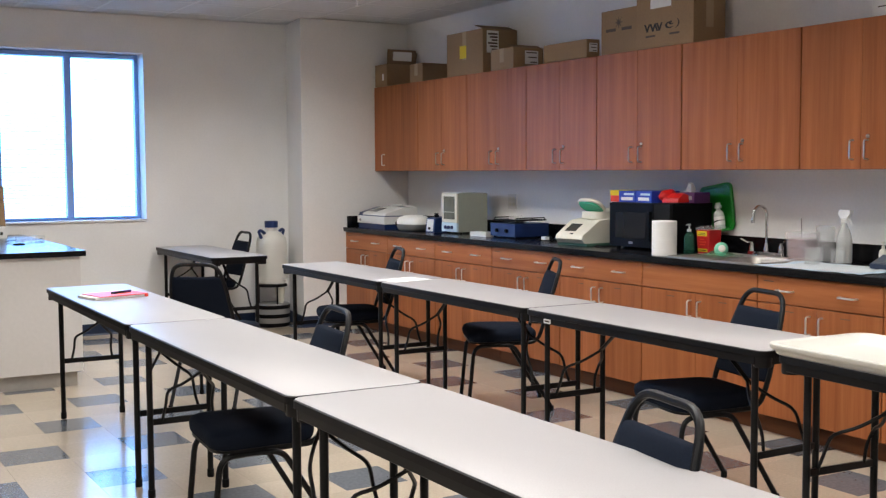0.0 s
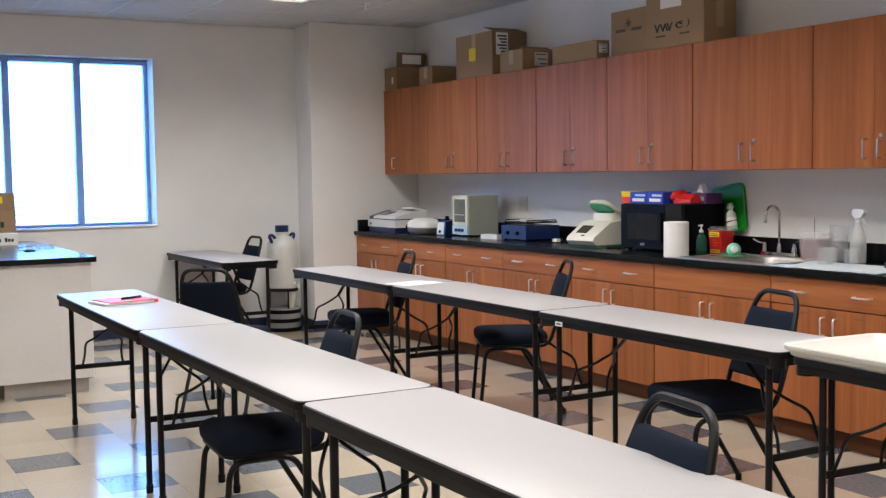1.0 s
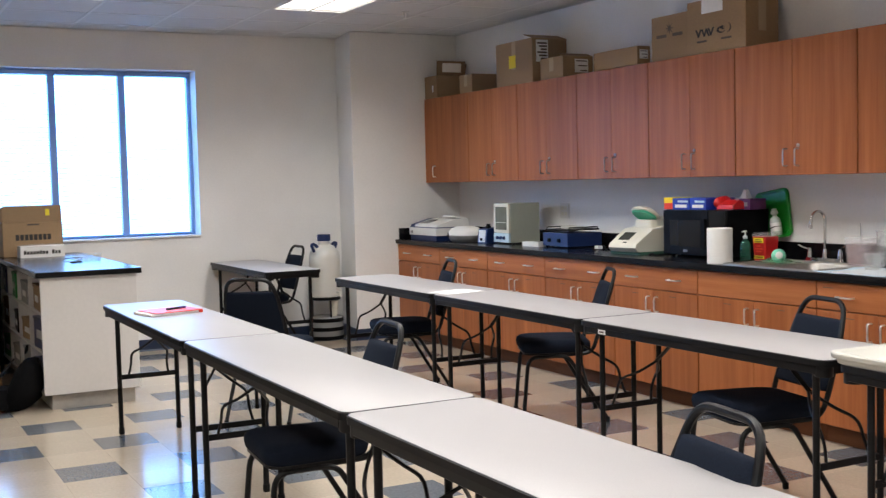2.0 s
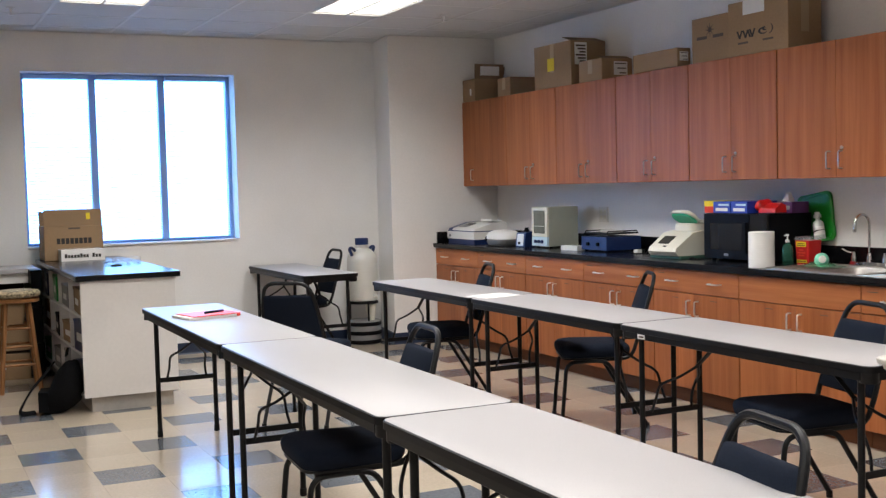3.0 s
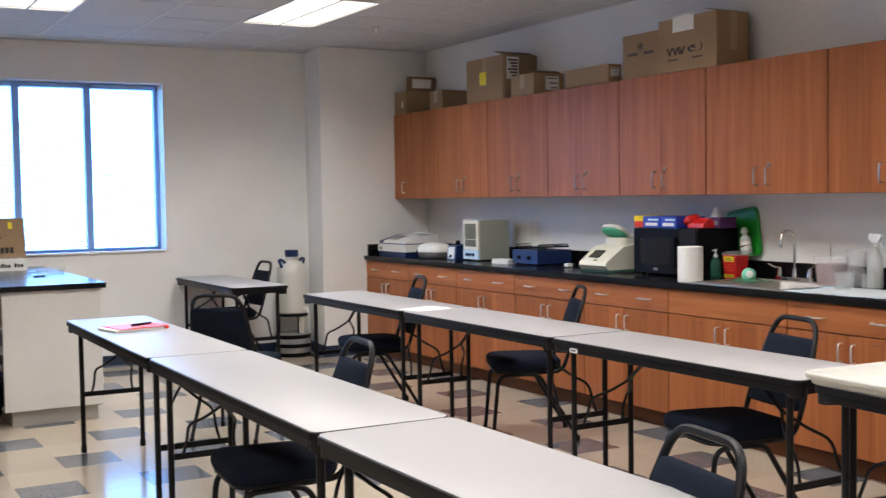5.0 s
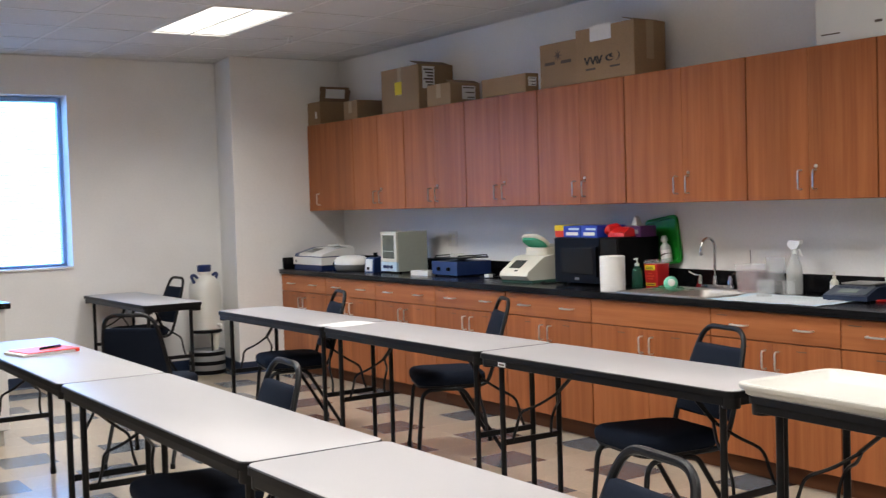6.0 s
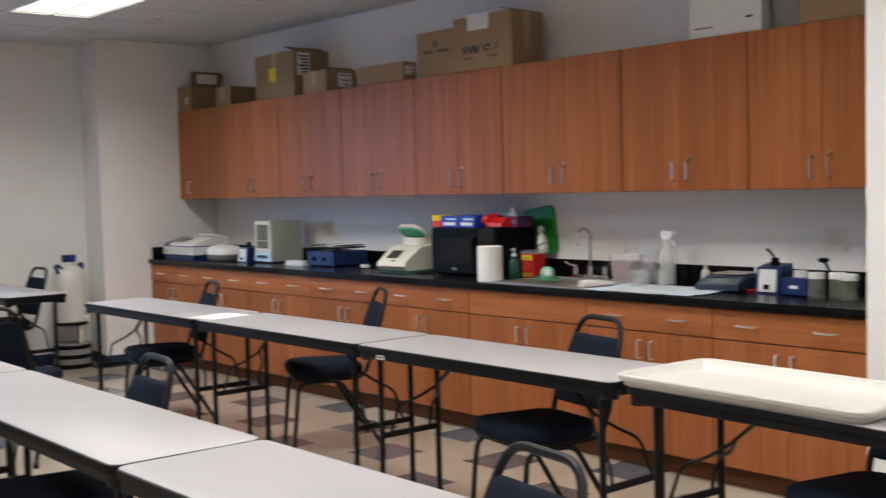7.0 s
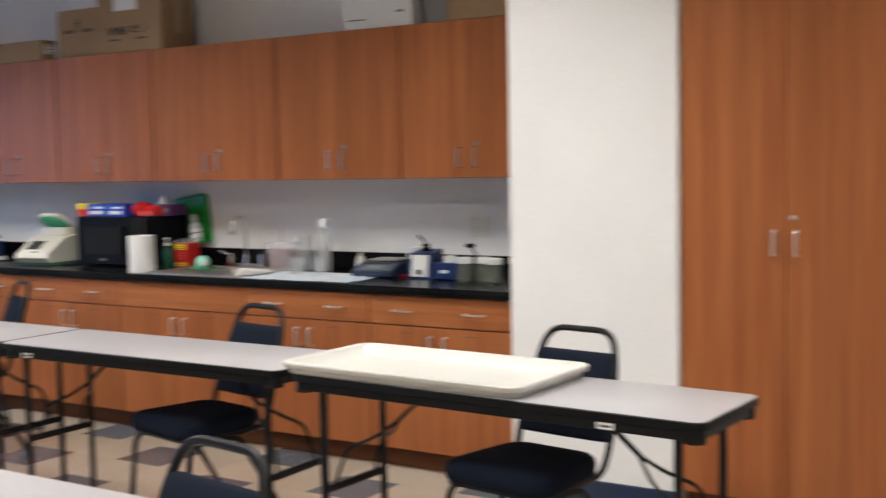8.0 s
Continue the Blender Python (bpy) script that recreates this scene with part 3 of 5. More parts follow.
# ---- stacking chairs ----
def stacking_chair(m):
    t = thing("stacking_chair", "black-framed stacking chair with navy padded seat and back", "chair", m, "stacking chairs")
    def seat_outline(k):
        pts = roundrect(0.40 * k, 0.40 * k, 0.075 * k, 5, 0, 0.0)
        return [(x * (1.0 + 0.10 * y / 0.2), y) for x, y in pts]
    part("seat", stack(bmesh.new(), [(seat_outline(0.96), 0.408), (seat_outline(1.0), 0.418), (seat_outline(1.02), 0.440), (seat_outline(1.0), 0.460), (seat_outline(0.93), 0.473), (seat_outline(0.78), 0.480), (seat_outline(0.45), 0.484)]), FABRIC, t)
    part("seat_frame", stack(bmesh.new(), [(seat_outline(0.93), 0.396), (seat_outline(0.97), 0.398), (seat_outline(0.97), 0.4075)]), STEEL_BLACK, t)
    for s in (-1, 1):
        a = tube(bmesh.new(), rounded([(s * 0.195, 0.205, 0.02), (s * 0.19, 0.17, 0.385), (s * 0.185, 0.02, 0.387)], 0.06, 5), 0.0115, 9)
        lg = part("leg", a, STEEL_BLACK, t)
        part("foot", shifted(lathe(bmesh.new(), [(0.013, 0), (0.0145, 0.003), (0.0145, 0.03)], 10), s * 0.195, 0.205, 0), VINYL, lg)
        a = tube(bmesh.new(), rounded([(s * 0.195, -0.28, 0.02), (s * 0.19, -0.06, 0.385), (s * 0.185, 0.02, 0.387)], 0.05, 5), 0.0115, 9)
        lg = part("leg", a, STEEL_BLACK, t)
        part("foot", shifted(lathe(bmesh.new(), [(0.013, 0), (0.0145, 0.003), (0.0145, 0.03)], 10), s * 0.195, -0.28, 0), VINYL, lg)
    lean = lambda z: -0.215 - (z - 0.45) * 0.33
    half = [(0.165, -0.02, 0.392), (0.178, -0.20, 0.40), (0.190, lean(0.50), 0.50), (0.166, lean(0.74), 0.74), (0.132, lean(0.865), 0.865)]
    path = half + [(-x, y, z) for x, y, z in half[::-1]]
    part("back_frame", tube(bmesh.new(), rounded(path, 0.085, 6), 0.0115, 9, 1.0), STEEL_BLACK, t)
    bm = bmesh.new()
    rows = [(0.505, 0.6), (0.512, 0.9), (0.53, 1.0), (0.65, 1.0), (0.77, 1.0), (0.785, 0.9), (0.790, 0.6)]
    rings = []
    for z, k in rows:
        w = (0.184 - (z - 0.50) * 0.105) * (0.94 + 0.06 * k)
        y, th = lean(z), 0.021 * k
        rings.append([bm.verts.new(q) for q in ((-w, y - th * 0.3, z), (-w, y + th * 0.5, z), (-w * 0.8, y + th * 1.1, z), (0, y + th * 1.3, z), (w * 0.8, y + th * 1.1, z), (w, y + th * 0.5, z), (w, y - th * 0.3, z), (w * 0.85, y - th * 0.7, z), (-w * 0.85, y - th * 0.7, z))])
    for a, b in zip(rings, rings[1:]):
        for k in range(9):
            bm.faces.new((a[k], a[(k + 1) % 9], b[(k + 1) % 9], b[k]))
    bm.faces.new(rings[0][::-1])
    bm.faces.new(rings[-1])
    part("backrest", bm, FABRIC, t)
    return t


CHAIRS = [(1.318, 3.85, 85), (2.09, 6.44, -40), (2.98, 9.26, 92), (3.127, 6.76, 76), (3.48, 5.46, 65), (3.165, 3.45, 79), (1.237, 1.887, 81), (3.122, 1.925, 82)]
ch = stacking_chair(pose(CHAIRS[0][0], CHAIRS[0][1], 0, 0, 0, CHAIRS[0][2]))
for x, y, a in CHAIRS[1:]:
    copy_thing(ch, pose(x, y, 0, 0, 0, a))


# ---- things on the worktop ----
def at(x, y, z=ZC + 0.001, a=0):
    """Local +y looks out from the wall into the room."""
    return pose(x, y, z, 0, 0, 90 + a)


def wedge(bm, w, prof):
    """A body with a side outline (y, z) and a width along x."""
    a = [bm.verts.new((-w / 2, y, z)) for y, z in prof]
    b = [bm.verts.new((w / 2, y, z)) for y, z in prof]
    n = len(prof)
    for k in range(n):
        bm.faces.new((a[k], a[(k + 1) % n], b[(k + 1) % n], b[k]))
    bm.faces.new(a[::-1])
    bm.faces.new(b)
    return bm


def soft(bm, off=0.008, seg=2):
    bmesh.ops.bevel(bm, geom=[e for e in bm.edges if e.calc_face_angle(0) > 0.35], offset=off, segments=seg, affect="EDGES", profile=0.6)
    return bm


def ball(bm, r, at=(0, 0, 0), sx=1, sy=1, sz=1, n=14):
    bmesh.ops.create_uvsphere(bm, u_segments=n, v_segments=n // 2 + 2, radius=r, matrix=Matrix.Translation(at) @ Matrix.Diagonal((sx, sy, sz, 1)))
    return bm


# spectrophotometer: navy base, white body and sloped lid
t = thing("spectrophotometer", "white and navy benchtop spectrophotometer on the worktop", "lab instrument", at(4.50, 8.82))
part("base", soft(B(-0.25, 0.25, -0.16, 0.165, 0.0, 0.042), 0.014), NAVYP, t, "navy blue base")
part("body", soft(B(-0.262, 0.262, -0.165, 0.172, 0.043, 0.108), 0.014, 3), PLASTIC_W, t)
part("trim_band", soft(B(-0.255, 0.255, -0.16, 0.166, 0.1085, 0.116), 0.002, 1), NAVYP, t, "thin navy band")
top = [(-0.16, 0.1165), (0.165, 0.1165), (0.155, 0.135), (-0.02, 0.182), (-0.15, 0.186)]
part("lid", shifted(soft(wedge(bmesh.new(), 0.43, top), 0.010, 3), -0.043, 0, 0), PLASTIC_W, t)
part("side_cover", shifted(soft(wedge(bmesh.new(), 0.082, [(y * 0.98, z - 0.0005 if z > 0.12 else z) for y, z in top]), 0.008), 0.2145, 0, 0), NAVYP, t, "navy end cover")
part("control_panel", turned(B(-0.07, 0.075, -0.06, 0.05, 0, 0.003, bev=0.001), Matrix.Translation((0.06, 0.070, 0.1585)) @ Matrix.Rotation(radians(-15.0), 4, "X")), GREYP, t, "grey key panel")
part("display", turned(B(-0.06, 0.03, -0.045, -0.005, 0.0032, 0.005), Matrix.Translation((0.06, 0.070, 0.1585)) @ Matrix.Rotation(radians(-15.0), 4, "X")), SCREEN, t)
part("sample_cover", turned(soft(B(-0.15, 0.06, -0.055, 0.055, 0, 0.014), 0.004, 1), Matrix.Translation((-0.07, -0.085, 0.190)) @ Matrix.Rotation(radians(8), 4, "X")), PLASTIC_W, t)
part("switch", turned(lathe(bmesh.new(), [(0.012, 0), (0.011, 0.008)], 12), Matrix.Translation((0.2, 0.172, 0.07)) @ Matrix.Rotation(radians(-90), 4, "X")), GREYP, t)

# low rounded centrifuge
t = thing("mini_centrifuge", "low rounded cream mini centrifuge on the worktop", "lab instrument", at(4.48, 8.31))
part("base", stack(bmesh.new(), [(roundrect(0.34 * k, 0.25 * k, 0.115 * k, 7), z) for k, z in ((0.78, 0), (0.86, 0.006), (0.97, 0.035), (1.0, 0.055))]), GREYP, t, "grey lower shell")
part("body", stack(bmesh.new(), [(roundrect(0.34 * k, 0.25 * k, 0.115 * k, 7), z) for k, z in ((1.005, 0.0552), (1.0, 0.068), (0.95, 0.088), (0.90, 0.096))]), PLASTIC_W, t)
part("lid", stack(bmesh.new(), [(roundrect(0.30 * k, 0.225 * k, 0.105 * k, 7), z) for k, z in ((1.0, 0.0962), (0.95, 0.106), (0.80, 0.119), (0.55, 0.128), (0.3, 0.131))]), PLASTIC_W, t)
part("button", turned(lathe(bmesh.new(), [(0.022, 0), (0.022, 0.008), (0.012, 0.011)], 14), Matrix.Translation((0.085, 0.113, 0.058)) @ Matrix.Rotation(radians(-80), 4, "X")), BLACKP, t)


def vortex_mixer(x, y, a=0, k=1.0, label="small white and navy vortex mixer on the worktop"):
    t = thing("vortex_mixer", label, "lab instrument", at(x, y, ZC + 0.001, a))
    part("body", soft(wedge(bmesh.new(), 0.12 * k, [(-0.08 * k, 0), (0.075 * k, 0), (0.06 * k, 0.12 * k), (-0.055 * k, 0.135 * k)]), 0.012), NAVYP, t)
    part("front_panel", soft(turned(B(-0.045 * k, 0.045 * k, 0.0, 0.008, 0, 0.105 * k), Matrix.Translation((0, 0.073 * k, 0.008)) @ Matrix.Rotation(radians(7.2), 4, "X")), 0.003, 1), PLASTIC_W, t)
    part("switch", turned(B(-0.013 * k, 0.013 * k, 0, 0.006, 0, 0.022 * k), Matrix.Translation((0, 0.081 * k, 0.022)) @ Matrix.Rotation(radians(7.2), 4, "X")), BLACKP, t)
    part("cup_head", shifted(lathe(bmesh.new(), [(0.022 * k, 0), (0.024 * k, 0.012), (0.016 * k, 0.022), (0.020 * k, 0.034), (0.012 * k, 0.030)], 16), 0, 0, 0.128 * k), BLACKP, t)
    return t


vortex_mixer(4.50, 7.955, 8, 0.95)

# incubator with a dark window
t = thing("incubator", "sage grey benchtop incubator with a dark window", "lab instrument", at(4.63, 7.72))
part("cabinet", soft(B(-0.12, 0.12, -0.14, 0.13, 0.012, 0.325), 0.006), SAGE, t)
part("door", soft(B(-0.117, 0.117, 0.131, 0.147, 0.09, 0.322), 0.004), PLASTIC_C, t)
part("window", B(-0.085, 0.085, 0.1475, 0.150, 0.115, 0.298, bev=0.001), SMOKED, t, "smoky grey glass")
part("shelf_line", B(-0.080, 0.080, 0.1502, 0.1510, 0.170, 0.175), SAGE, t)
part("control_panel", soft(B(-0.117, 0.117, 0.131, 0.150, 0.014, 0.087), 0.004), PADBLUE, t, "pale blue control panel")
for x in (-0.05, 0.0, 0.05):
    part("knob", turned(lathe(bmesh.new(), [(0.014, 0), (0.013, 0.014), (0.008, 0.016)], 12), Matrix.Translation((x, 0.150, 0.05)) @ Matrix.Rotation(radians(-90), 4, "X")), NAVYP, t)
for x in (-0.1, 0.1):
    for y in (-0.11, 0.10):
        part("foot", shifted(lathe(bmesh.new(), [(0.012, 0), (0.012, 0.0125)], 10), x, y, 0), BLACKP, t)

t = thing("power_supply", "small white power supply lying on the worktop", "power supply", at(4.50, 7.24, a=6))
part("body", soft(B(-0.10, 0.10, -0.05, 0.05, 0, 0.035), 0.006), PLASTIC_W, t)
part("label_plate", B(-0.06, 0.02, -0.03, 0.02, 0.0352, 0.0362), GREYP, t)

# platform shaker
t = thing("platform_shaker", "blue platform shaker with a black rubber tray", "lab instrument", at(4.65, 6.96))
part("body", soft(B(-0.165, 0.165, -0.15, 0.155, 0.012, 0.11), 0.008), NAVYP, t)
part("platform", soft(B(-0.15, 0.15, -0.14, 0.14, 0.128, 0.137), 0.003, 1), BLACKP, t)
part("pillar", shifted(lathe(bmesh.new(), [(0.03, 0), (0.03, 0.019)], 12), 0, 0, 0.1095), GREYP, t)
bm = bmesh.new()
tube(bm, rounded([(-0.145, -0.13, 0.137), (-0.145, -0.13, 0.150), (-0.145, 0.13, 0.150), (-0.145, 0.13, 0.137)], 0.015, 3), 0.004, 6)
part("rail", bm, STEEL_BLACK, t)
bm = bmesh.new()
tube(bm, rounded([(0.145, -0.13, 0.137), (0.145, -0.13, 0.150), (0.145, 0.13, 0.150), (0.145, 0.13, 0.137)], 0.015, 3), 0.004, 6)
part("rail", bm, STEEL_BLACK, t)
part("dish", shifted(lathe(bmesh.new(), [(0.085, 0), (0.088, 0.018), (0.081, 0.018), (0.078, 0.004)], 24), 0.02, -0.02, 0.1372), PLASTIC_W, t, "shallow white dish")
for x in (-0.06, 0.07):
    part("knob", turned(lathe(bmesh.new(), [(0.015, 0), (0.013, 0.016)], 12), Matrix.Translation((x, 0.155, 0.055)) @ Matrix.Rotation(radians(-90), 4, "X")), BLACKP, t)
for x in (-0.14, 0.14):
    for y in (-0.13, 0.13):
        part("foot", shifted(lathe(bmesh.new(), [(0.012, 0), (0.012, 0.0125)], 10), x, y, 0), BLACKP, t)

t = thing("power_cable", "loose white and black power cable behind the instruments", "cable", pose(0, 0, ZC + 0.005))
part("cord", tube(bmesh.new(), rounded([(4.80, 6.86, 0.02), (4.78, 6.70, 0.0), (4.58, 6.62, 0.0), (4.52, 6.50, 0.0), (4.62, 6.42, 0.0), (4.66, 6.52, 0.0), (4.80, 6.45, 0.0)], 0.06, 4), 0.0042, 6), BLACKP, t)
part("adapter", soft(B(4.56, 4.595, 6.50, 6.55, -0.003, 0.024), 0.006), PLASTIC_W, t)
part("adapter", soft(B(4.64, 4.67, 6.40, 6.44, -0.003, 0.022), 0.006), PLASTIC_W, t)
part("cord", tube(bmesh.new(), rounded([(4.60, 5.90, 0.0), (4.45, 5.80, 0.0), (4.46, 5.70, 0.0), (4.62, 5.72, 0.0)], 0.04, 4), 0.0042, 6), BLACKP, t)

# thermocycler with its lid up
t = thing("thermocycler", "cream thermocycler with its green-lined lid open", "lab instrument", at(4.56, 6.01, a=6))
part("foot_ring", soft(B(-0.145, 0.145, -0.16, 0.140, 0.0, 0.0165), 0.006, 1), TEALD, t, "dull green rubber base")
bd = soft(wedge(bmesh.new(), 0.31, [(-0.18, 0.017), (0.150, 0.017), (0.175, 0.045), (0.165, 0.07), (0.02, 0.165), (-0.17, 0.185)]), 0.028, 5)
for v in bd.verts:
    v.co.x *= 1.0 - 0.16 * max(0.0, v.co.y + 0.02) / 0.19 - 0.10 * max(0.0, v.co.z - 0.06) / 0.12
part("body", bd, PLASTIC_C, t)
part("screen", turned(B(-0.052, 0.052, -0.042, 0.042, 0, 0.004, bev=0.001), Matrix.Translation((0.035, 0.092, 0.1165)) @ Matrix.Rotation(radians(-33.2), 4, "X")), SCREEN, t)
part("badge", turned(B(-0.015, 0.015, -0.006, 0.006, 0, 0.003), Matrix.Translation((-0.005, 0.150, 0.0785)) @ Matrix.Rotation(radians(-33.2), 4, "X")), BLACKP, t)
part("heater_block", soft(stack(bmesh.new(), [(roundrect(0.20, 0.15, 0.05, 5, 0, -0.085), 0.172), (roundrect(0.19, 0.14, 0.05, 5, 0, -0.085), 0.222)]), 0.008), PLASTIC_C, t)
lm = Matrix.Translation((0.02, -0.115, 0.212)) @ Matrix.Rotation(radians(34), 4, "X")
lid = part("lid", turned(stack(bmesh.new(), [(roundrect(0.215 * k, 0.15 * k, 0.072 * k, 7, 0, 0.075), z) for k, z in ((0.95, 0.0), (1.0, 0.006), (0.96, 0.022), (0.75, 0.034))]), lm), PLASTIC_C, t)
part("lid_liner", turned(stack(bmesh.new(), [(roundrect(0.195 * k, 0.13 * k, 0.062 * k, 7, 0, 0.075), z) for k, z in ((0.9, -0.010), (1.0, -0.001))]), lm), TEAL, lid, "green lid lining")
part("hinge", soft(B(-0.085, 0.085, -0.165, -0.125, 0.205, 0.245), 0.008), PLASTIC_C, t)

# microwave
t = thing("microwave", "black countertop microwave oven with a dark glass door", "microwave", at(4.67, 5.40))
part("case", soft(B(-0.29, 0.29, -0.17, 0.155, 0.014, 0.298), 0.006), BLACKP, t)
dr = part("door", soft(B(-0.135, 0.287, 0.156, 0.176, 0.018, 0.294), 0.004), BLACKP, t)
part("window", B(-0.075, 0.225, 0.1765, 0.1785, 0.07, 0.235, bev=0.001), BLACKG, dr, "smoked glass")
part("handle", soft(B(-0.125, -0.105, 0.176, 0.196, 0.06, 0.245), 0.004), BLACKP, dr)
part("badge", B(0.055, 0.095, 0.1765, 0.178, 0.035, 0.05), GREYP, dr, "small oval badge")
part("control_panel", soft(B(-0.287, -0.139, 0.156, 0.174, 0.018, 0.294), 0.004), BLACKG, t)
part("display", B(-0.27, -0.16, 0.1745, 0.1755, 0.245, 0.272), BLACKG, t)
for x in (-0.26, 0.26):
    for y in (-0.14, 0.12):
        part("foot", shifted(lathe(bmesh.new(), [(0.014, 0), (0.014, 0.0145)], 10), x, y, 0), BLACKP, t)

ZM = ZC + 0.001 + 0.298 + 0.001


def carton(name, label, category, x, y, z, w, d, h, material, a=0, group=""):
    t = thing(name, label, category, pose(x, y, z, 0, 0, 90 + a), group)
    part("box", soft(B(-w / 2, w / 2, -d / 2, d / 2, 0, h), 0.003, 1), material, t)
    return t


for k, y in enumerate((5.555, 5.385)):
    t = carton("glove_box", "blue and white cardboard box of disposable gloves", "glove box", 4.64, y, ZM, 0.155, 0.23, 0.072, BLUEC, 2 - 4 * k, "glove boxes on the microwave")
    part("label_panel", B(-0.055, 0.055, 0.1153, 0.1163, 0.012, 0.032), PAPER, t)
    part("stripe", B(-0.065, 0.03, 0.1153, 0.1160, 0.045, 0.058), PADBLUE, t)
t = carton("wipes_packet", "crumpled yellow and orange packet lying on the microwave", "packet", 4.62, 5.69, ZM, 0.10, 0.16, 0.04, ORANGE, 8)
part("wrap", soft(B(-0.058, 0.062, -0.07, 0.07, 0.0405, 0.075), 0.014), YELLOW, t)
t = thing("oven_mitt", "red quilted oven mitt lying folded on the microwave", "oven mitt", pose(4.62, 5.235, ZM, 0, 0, 90))
bm = ball(bmesh.new(), 0.05, (0.035, 0, 0.042), 0.75, 1.3, 0.84, 20)
for v in bm.verts:
    v.co += noise.noise_vector(v.co * 22) * 0.010
part("palm", bm, RED, t)
bm = soft(wedge(bmesh.new(), 0.14, [(-0.06, 0.004), (0.055, 0.004), (0.05, 0.03), (0.0, 0.058), (-0.05, 0.045)]), 0.012, 3)
for v in bm.verts:
    v.co += noise.noise_vector(v.co * 26) * 0.007
    v.co.z = max(0.001, v.co.z)
part("cuff", shifted(bm, -0.045, 0, 0), RED, t)
t = carton("tissue_box", "purple tissue box with a white tissue pulled up", "tissue box", 4.72, 5.165, ZM, 0.19, 0.13, 0.066, PURPLE, 0)
part("label_panel", B(0.0, 0.035, 0.0653, 0.0663, 0.004, 0.062), PAPER, t)
part("emblem", B(-0.075, -0.045, 0.0653, 0.0663, 0.02, 0.045), GREYP, t)
bm = bmesh.new()
bmesh.ops.create_cone(bm, cap_ends=False, segments=9, radius1=0.035, radius2=0.012, depth=0.055, matrix=Matrix.Translation((0.0, 0, 0.0935)))
for v in bm.verts:
    v.co += noise.noise_vector(v.co * 40) * 0.012
part("tissue", bm, PAPER, t)

# paper towels, soap, sharps bin, eyewash
t = thing("paper_towel_roll", "standing white paper towel roll", "paper towel", pose(4.325, 4.965, ZC + 0.001))
part("roll", lathe(bmesh.new(), [(0.071, 0), (0.073, 0.002), (0.073, 0.202), (0.070, 0.205), (0.022, 0.205), (0.021, 0.199)], 28), PAPER, t)
part("core", lathe(bmesh.new(), [(0.0205, 0.10), (0.0205, 0.202), (0.018, 0.202), (0.018, 0.10)], 16), CARD, t)


def pump_bottle(x, y, h, r, body, cap, label, z=ZC + 0.001, band=True):
    t = thing("pump_bottle", label, "bottle", pose(x, y, z, 0, 0, 120))
    part("bottle", lathe(bmesh.new(), [(r * 0.9, 0), (r, 0.006), (r, h * 0.55), (r * 0.8, h * 0.64), (r * 0.35, h * 0.70), (r * 0.35, h * 0.74)], 18), body, t)
    p = lathe(bmesh.new(), [(r * 0.42, h * 0.741), (r * 0.42, h * 0.82), (r * 0.15, h * 0.83), (r * 0.15, h * 0.94), (r * 0.3, h * 0.95), (r * 0.3, h)], 12)
    box(p, -0.006, 0.006, 0, r * 1.5, h * 0.955, h * 0.99)
    part("pump", p, cap, t)
    if band:
        part("label_band", lathe(bmesh.new(), [(r + 0.0006, h * 0.15), (r + 0.0006, h * 0.45)], 18), PAPER, t)
    return t


pump_bottle(4.52, 4.965, 0.182, 0.031, SOAP, PLASTIC_W, "small green hand soap pump bottle", band=False)
t = thing("sharps_container", "red sharps container with a clear lid and yellow labels", "sharps container", at(4.665, 4.95, a=4))
part("bin", soft(stack(bmesh.new(), [(roundrect(0.092, 0.105, 0.012), 0), (roundrect(0.104, 0.12, 0.012), 0.142)]), 0.003, 1), RED, t)
part("lid", soft(stack(bmesh.new(), [(roundrect(0.116, 0.132, 0.018), 0.1425), (roundrect(0.116, 0.132, 0.018), 0.154), (roundrect(0.09, 0.105, 0.018), 0.166)]), 0.002, 1), CLEAR, t)
for z0, z1 in ((0.106, 0.136), (0.012, 0.030)):
    part("label_panel", turned(B(-0.038, 0.038, 0, 0.001, z0, z1), Matrix.Translation((0, 0.0538, 0)) @ Matrix.Rotation(radians(-3.0), 4, "X")), YELLOW, t, "yellow warning label with unreadable lines")
bm = bmesh.new()
for w, z in ((0.03, 0.112), (0.024, 0.122), (0.03, 0.019)):
    box(bm, -w, w, 0.0012, 0.0018, z, z + 0.004)
part("print", turned(bm, Matrix.Translation((0, 0.0538, 0)) @ Matrix.Rotation(radians(-3.0), 4, "X")), INK, t)
bm = bmesh.new()
for w, z in ((0.022, 0.05), (0.03, 0.066), (0.016, 0.082)):
    box(bm, -w, w, 0.0005, 0.0012, z, z + 0.009)
part("emblem", turned(bm, Matrix.Translation((0, 0.0538, 0)) @ Matrix.Rotation(radians(-3.0), 4, "X")), ORANGE, t)
t = thing("eyewash_station", "green plastic eyewash board with a white bottle, leaning on the wall", "eyewash station", at(4.884, 5.085, ZC + 0.1005) @ Matrix.Rotation(radians(9), 4, "Y"))
bm = stack(bmesh.new(), [(roundrect(0.285, 0.30, 0.04, 5, 0.0, 0.150 + 0.014), z) for z in (0.0, 0.012)] + [(roundrect(0.27, 0.285, 0.035, 5, 0.0, 0.150 + 0.014), 0.017), (roundrect(0.25, 0.265, 0.03, 5, 0.0, 0.150 + 0.014), 0.017), (roundrect(0.24, 0.255, 0.03, 5, 0.0, 0.150 + 0.014), 0.011)])
part("board", turned(bm, Matrix.Rotation(radians(92), 4, "X") @ Matrix.Diagonal((1, 1, -1, 1))), EYEGREEN, t)
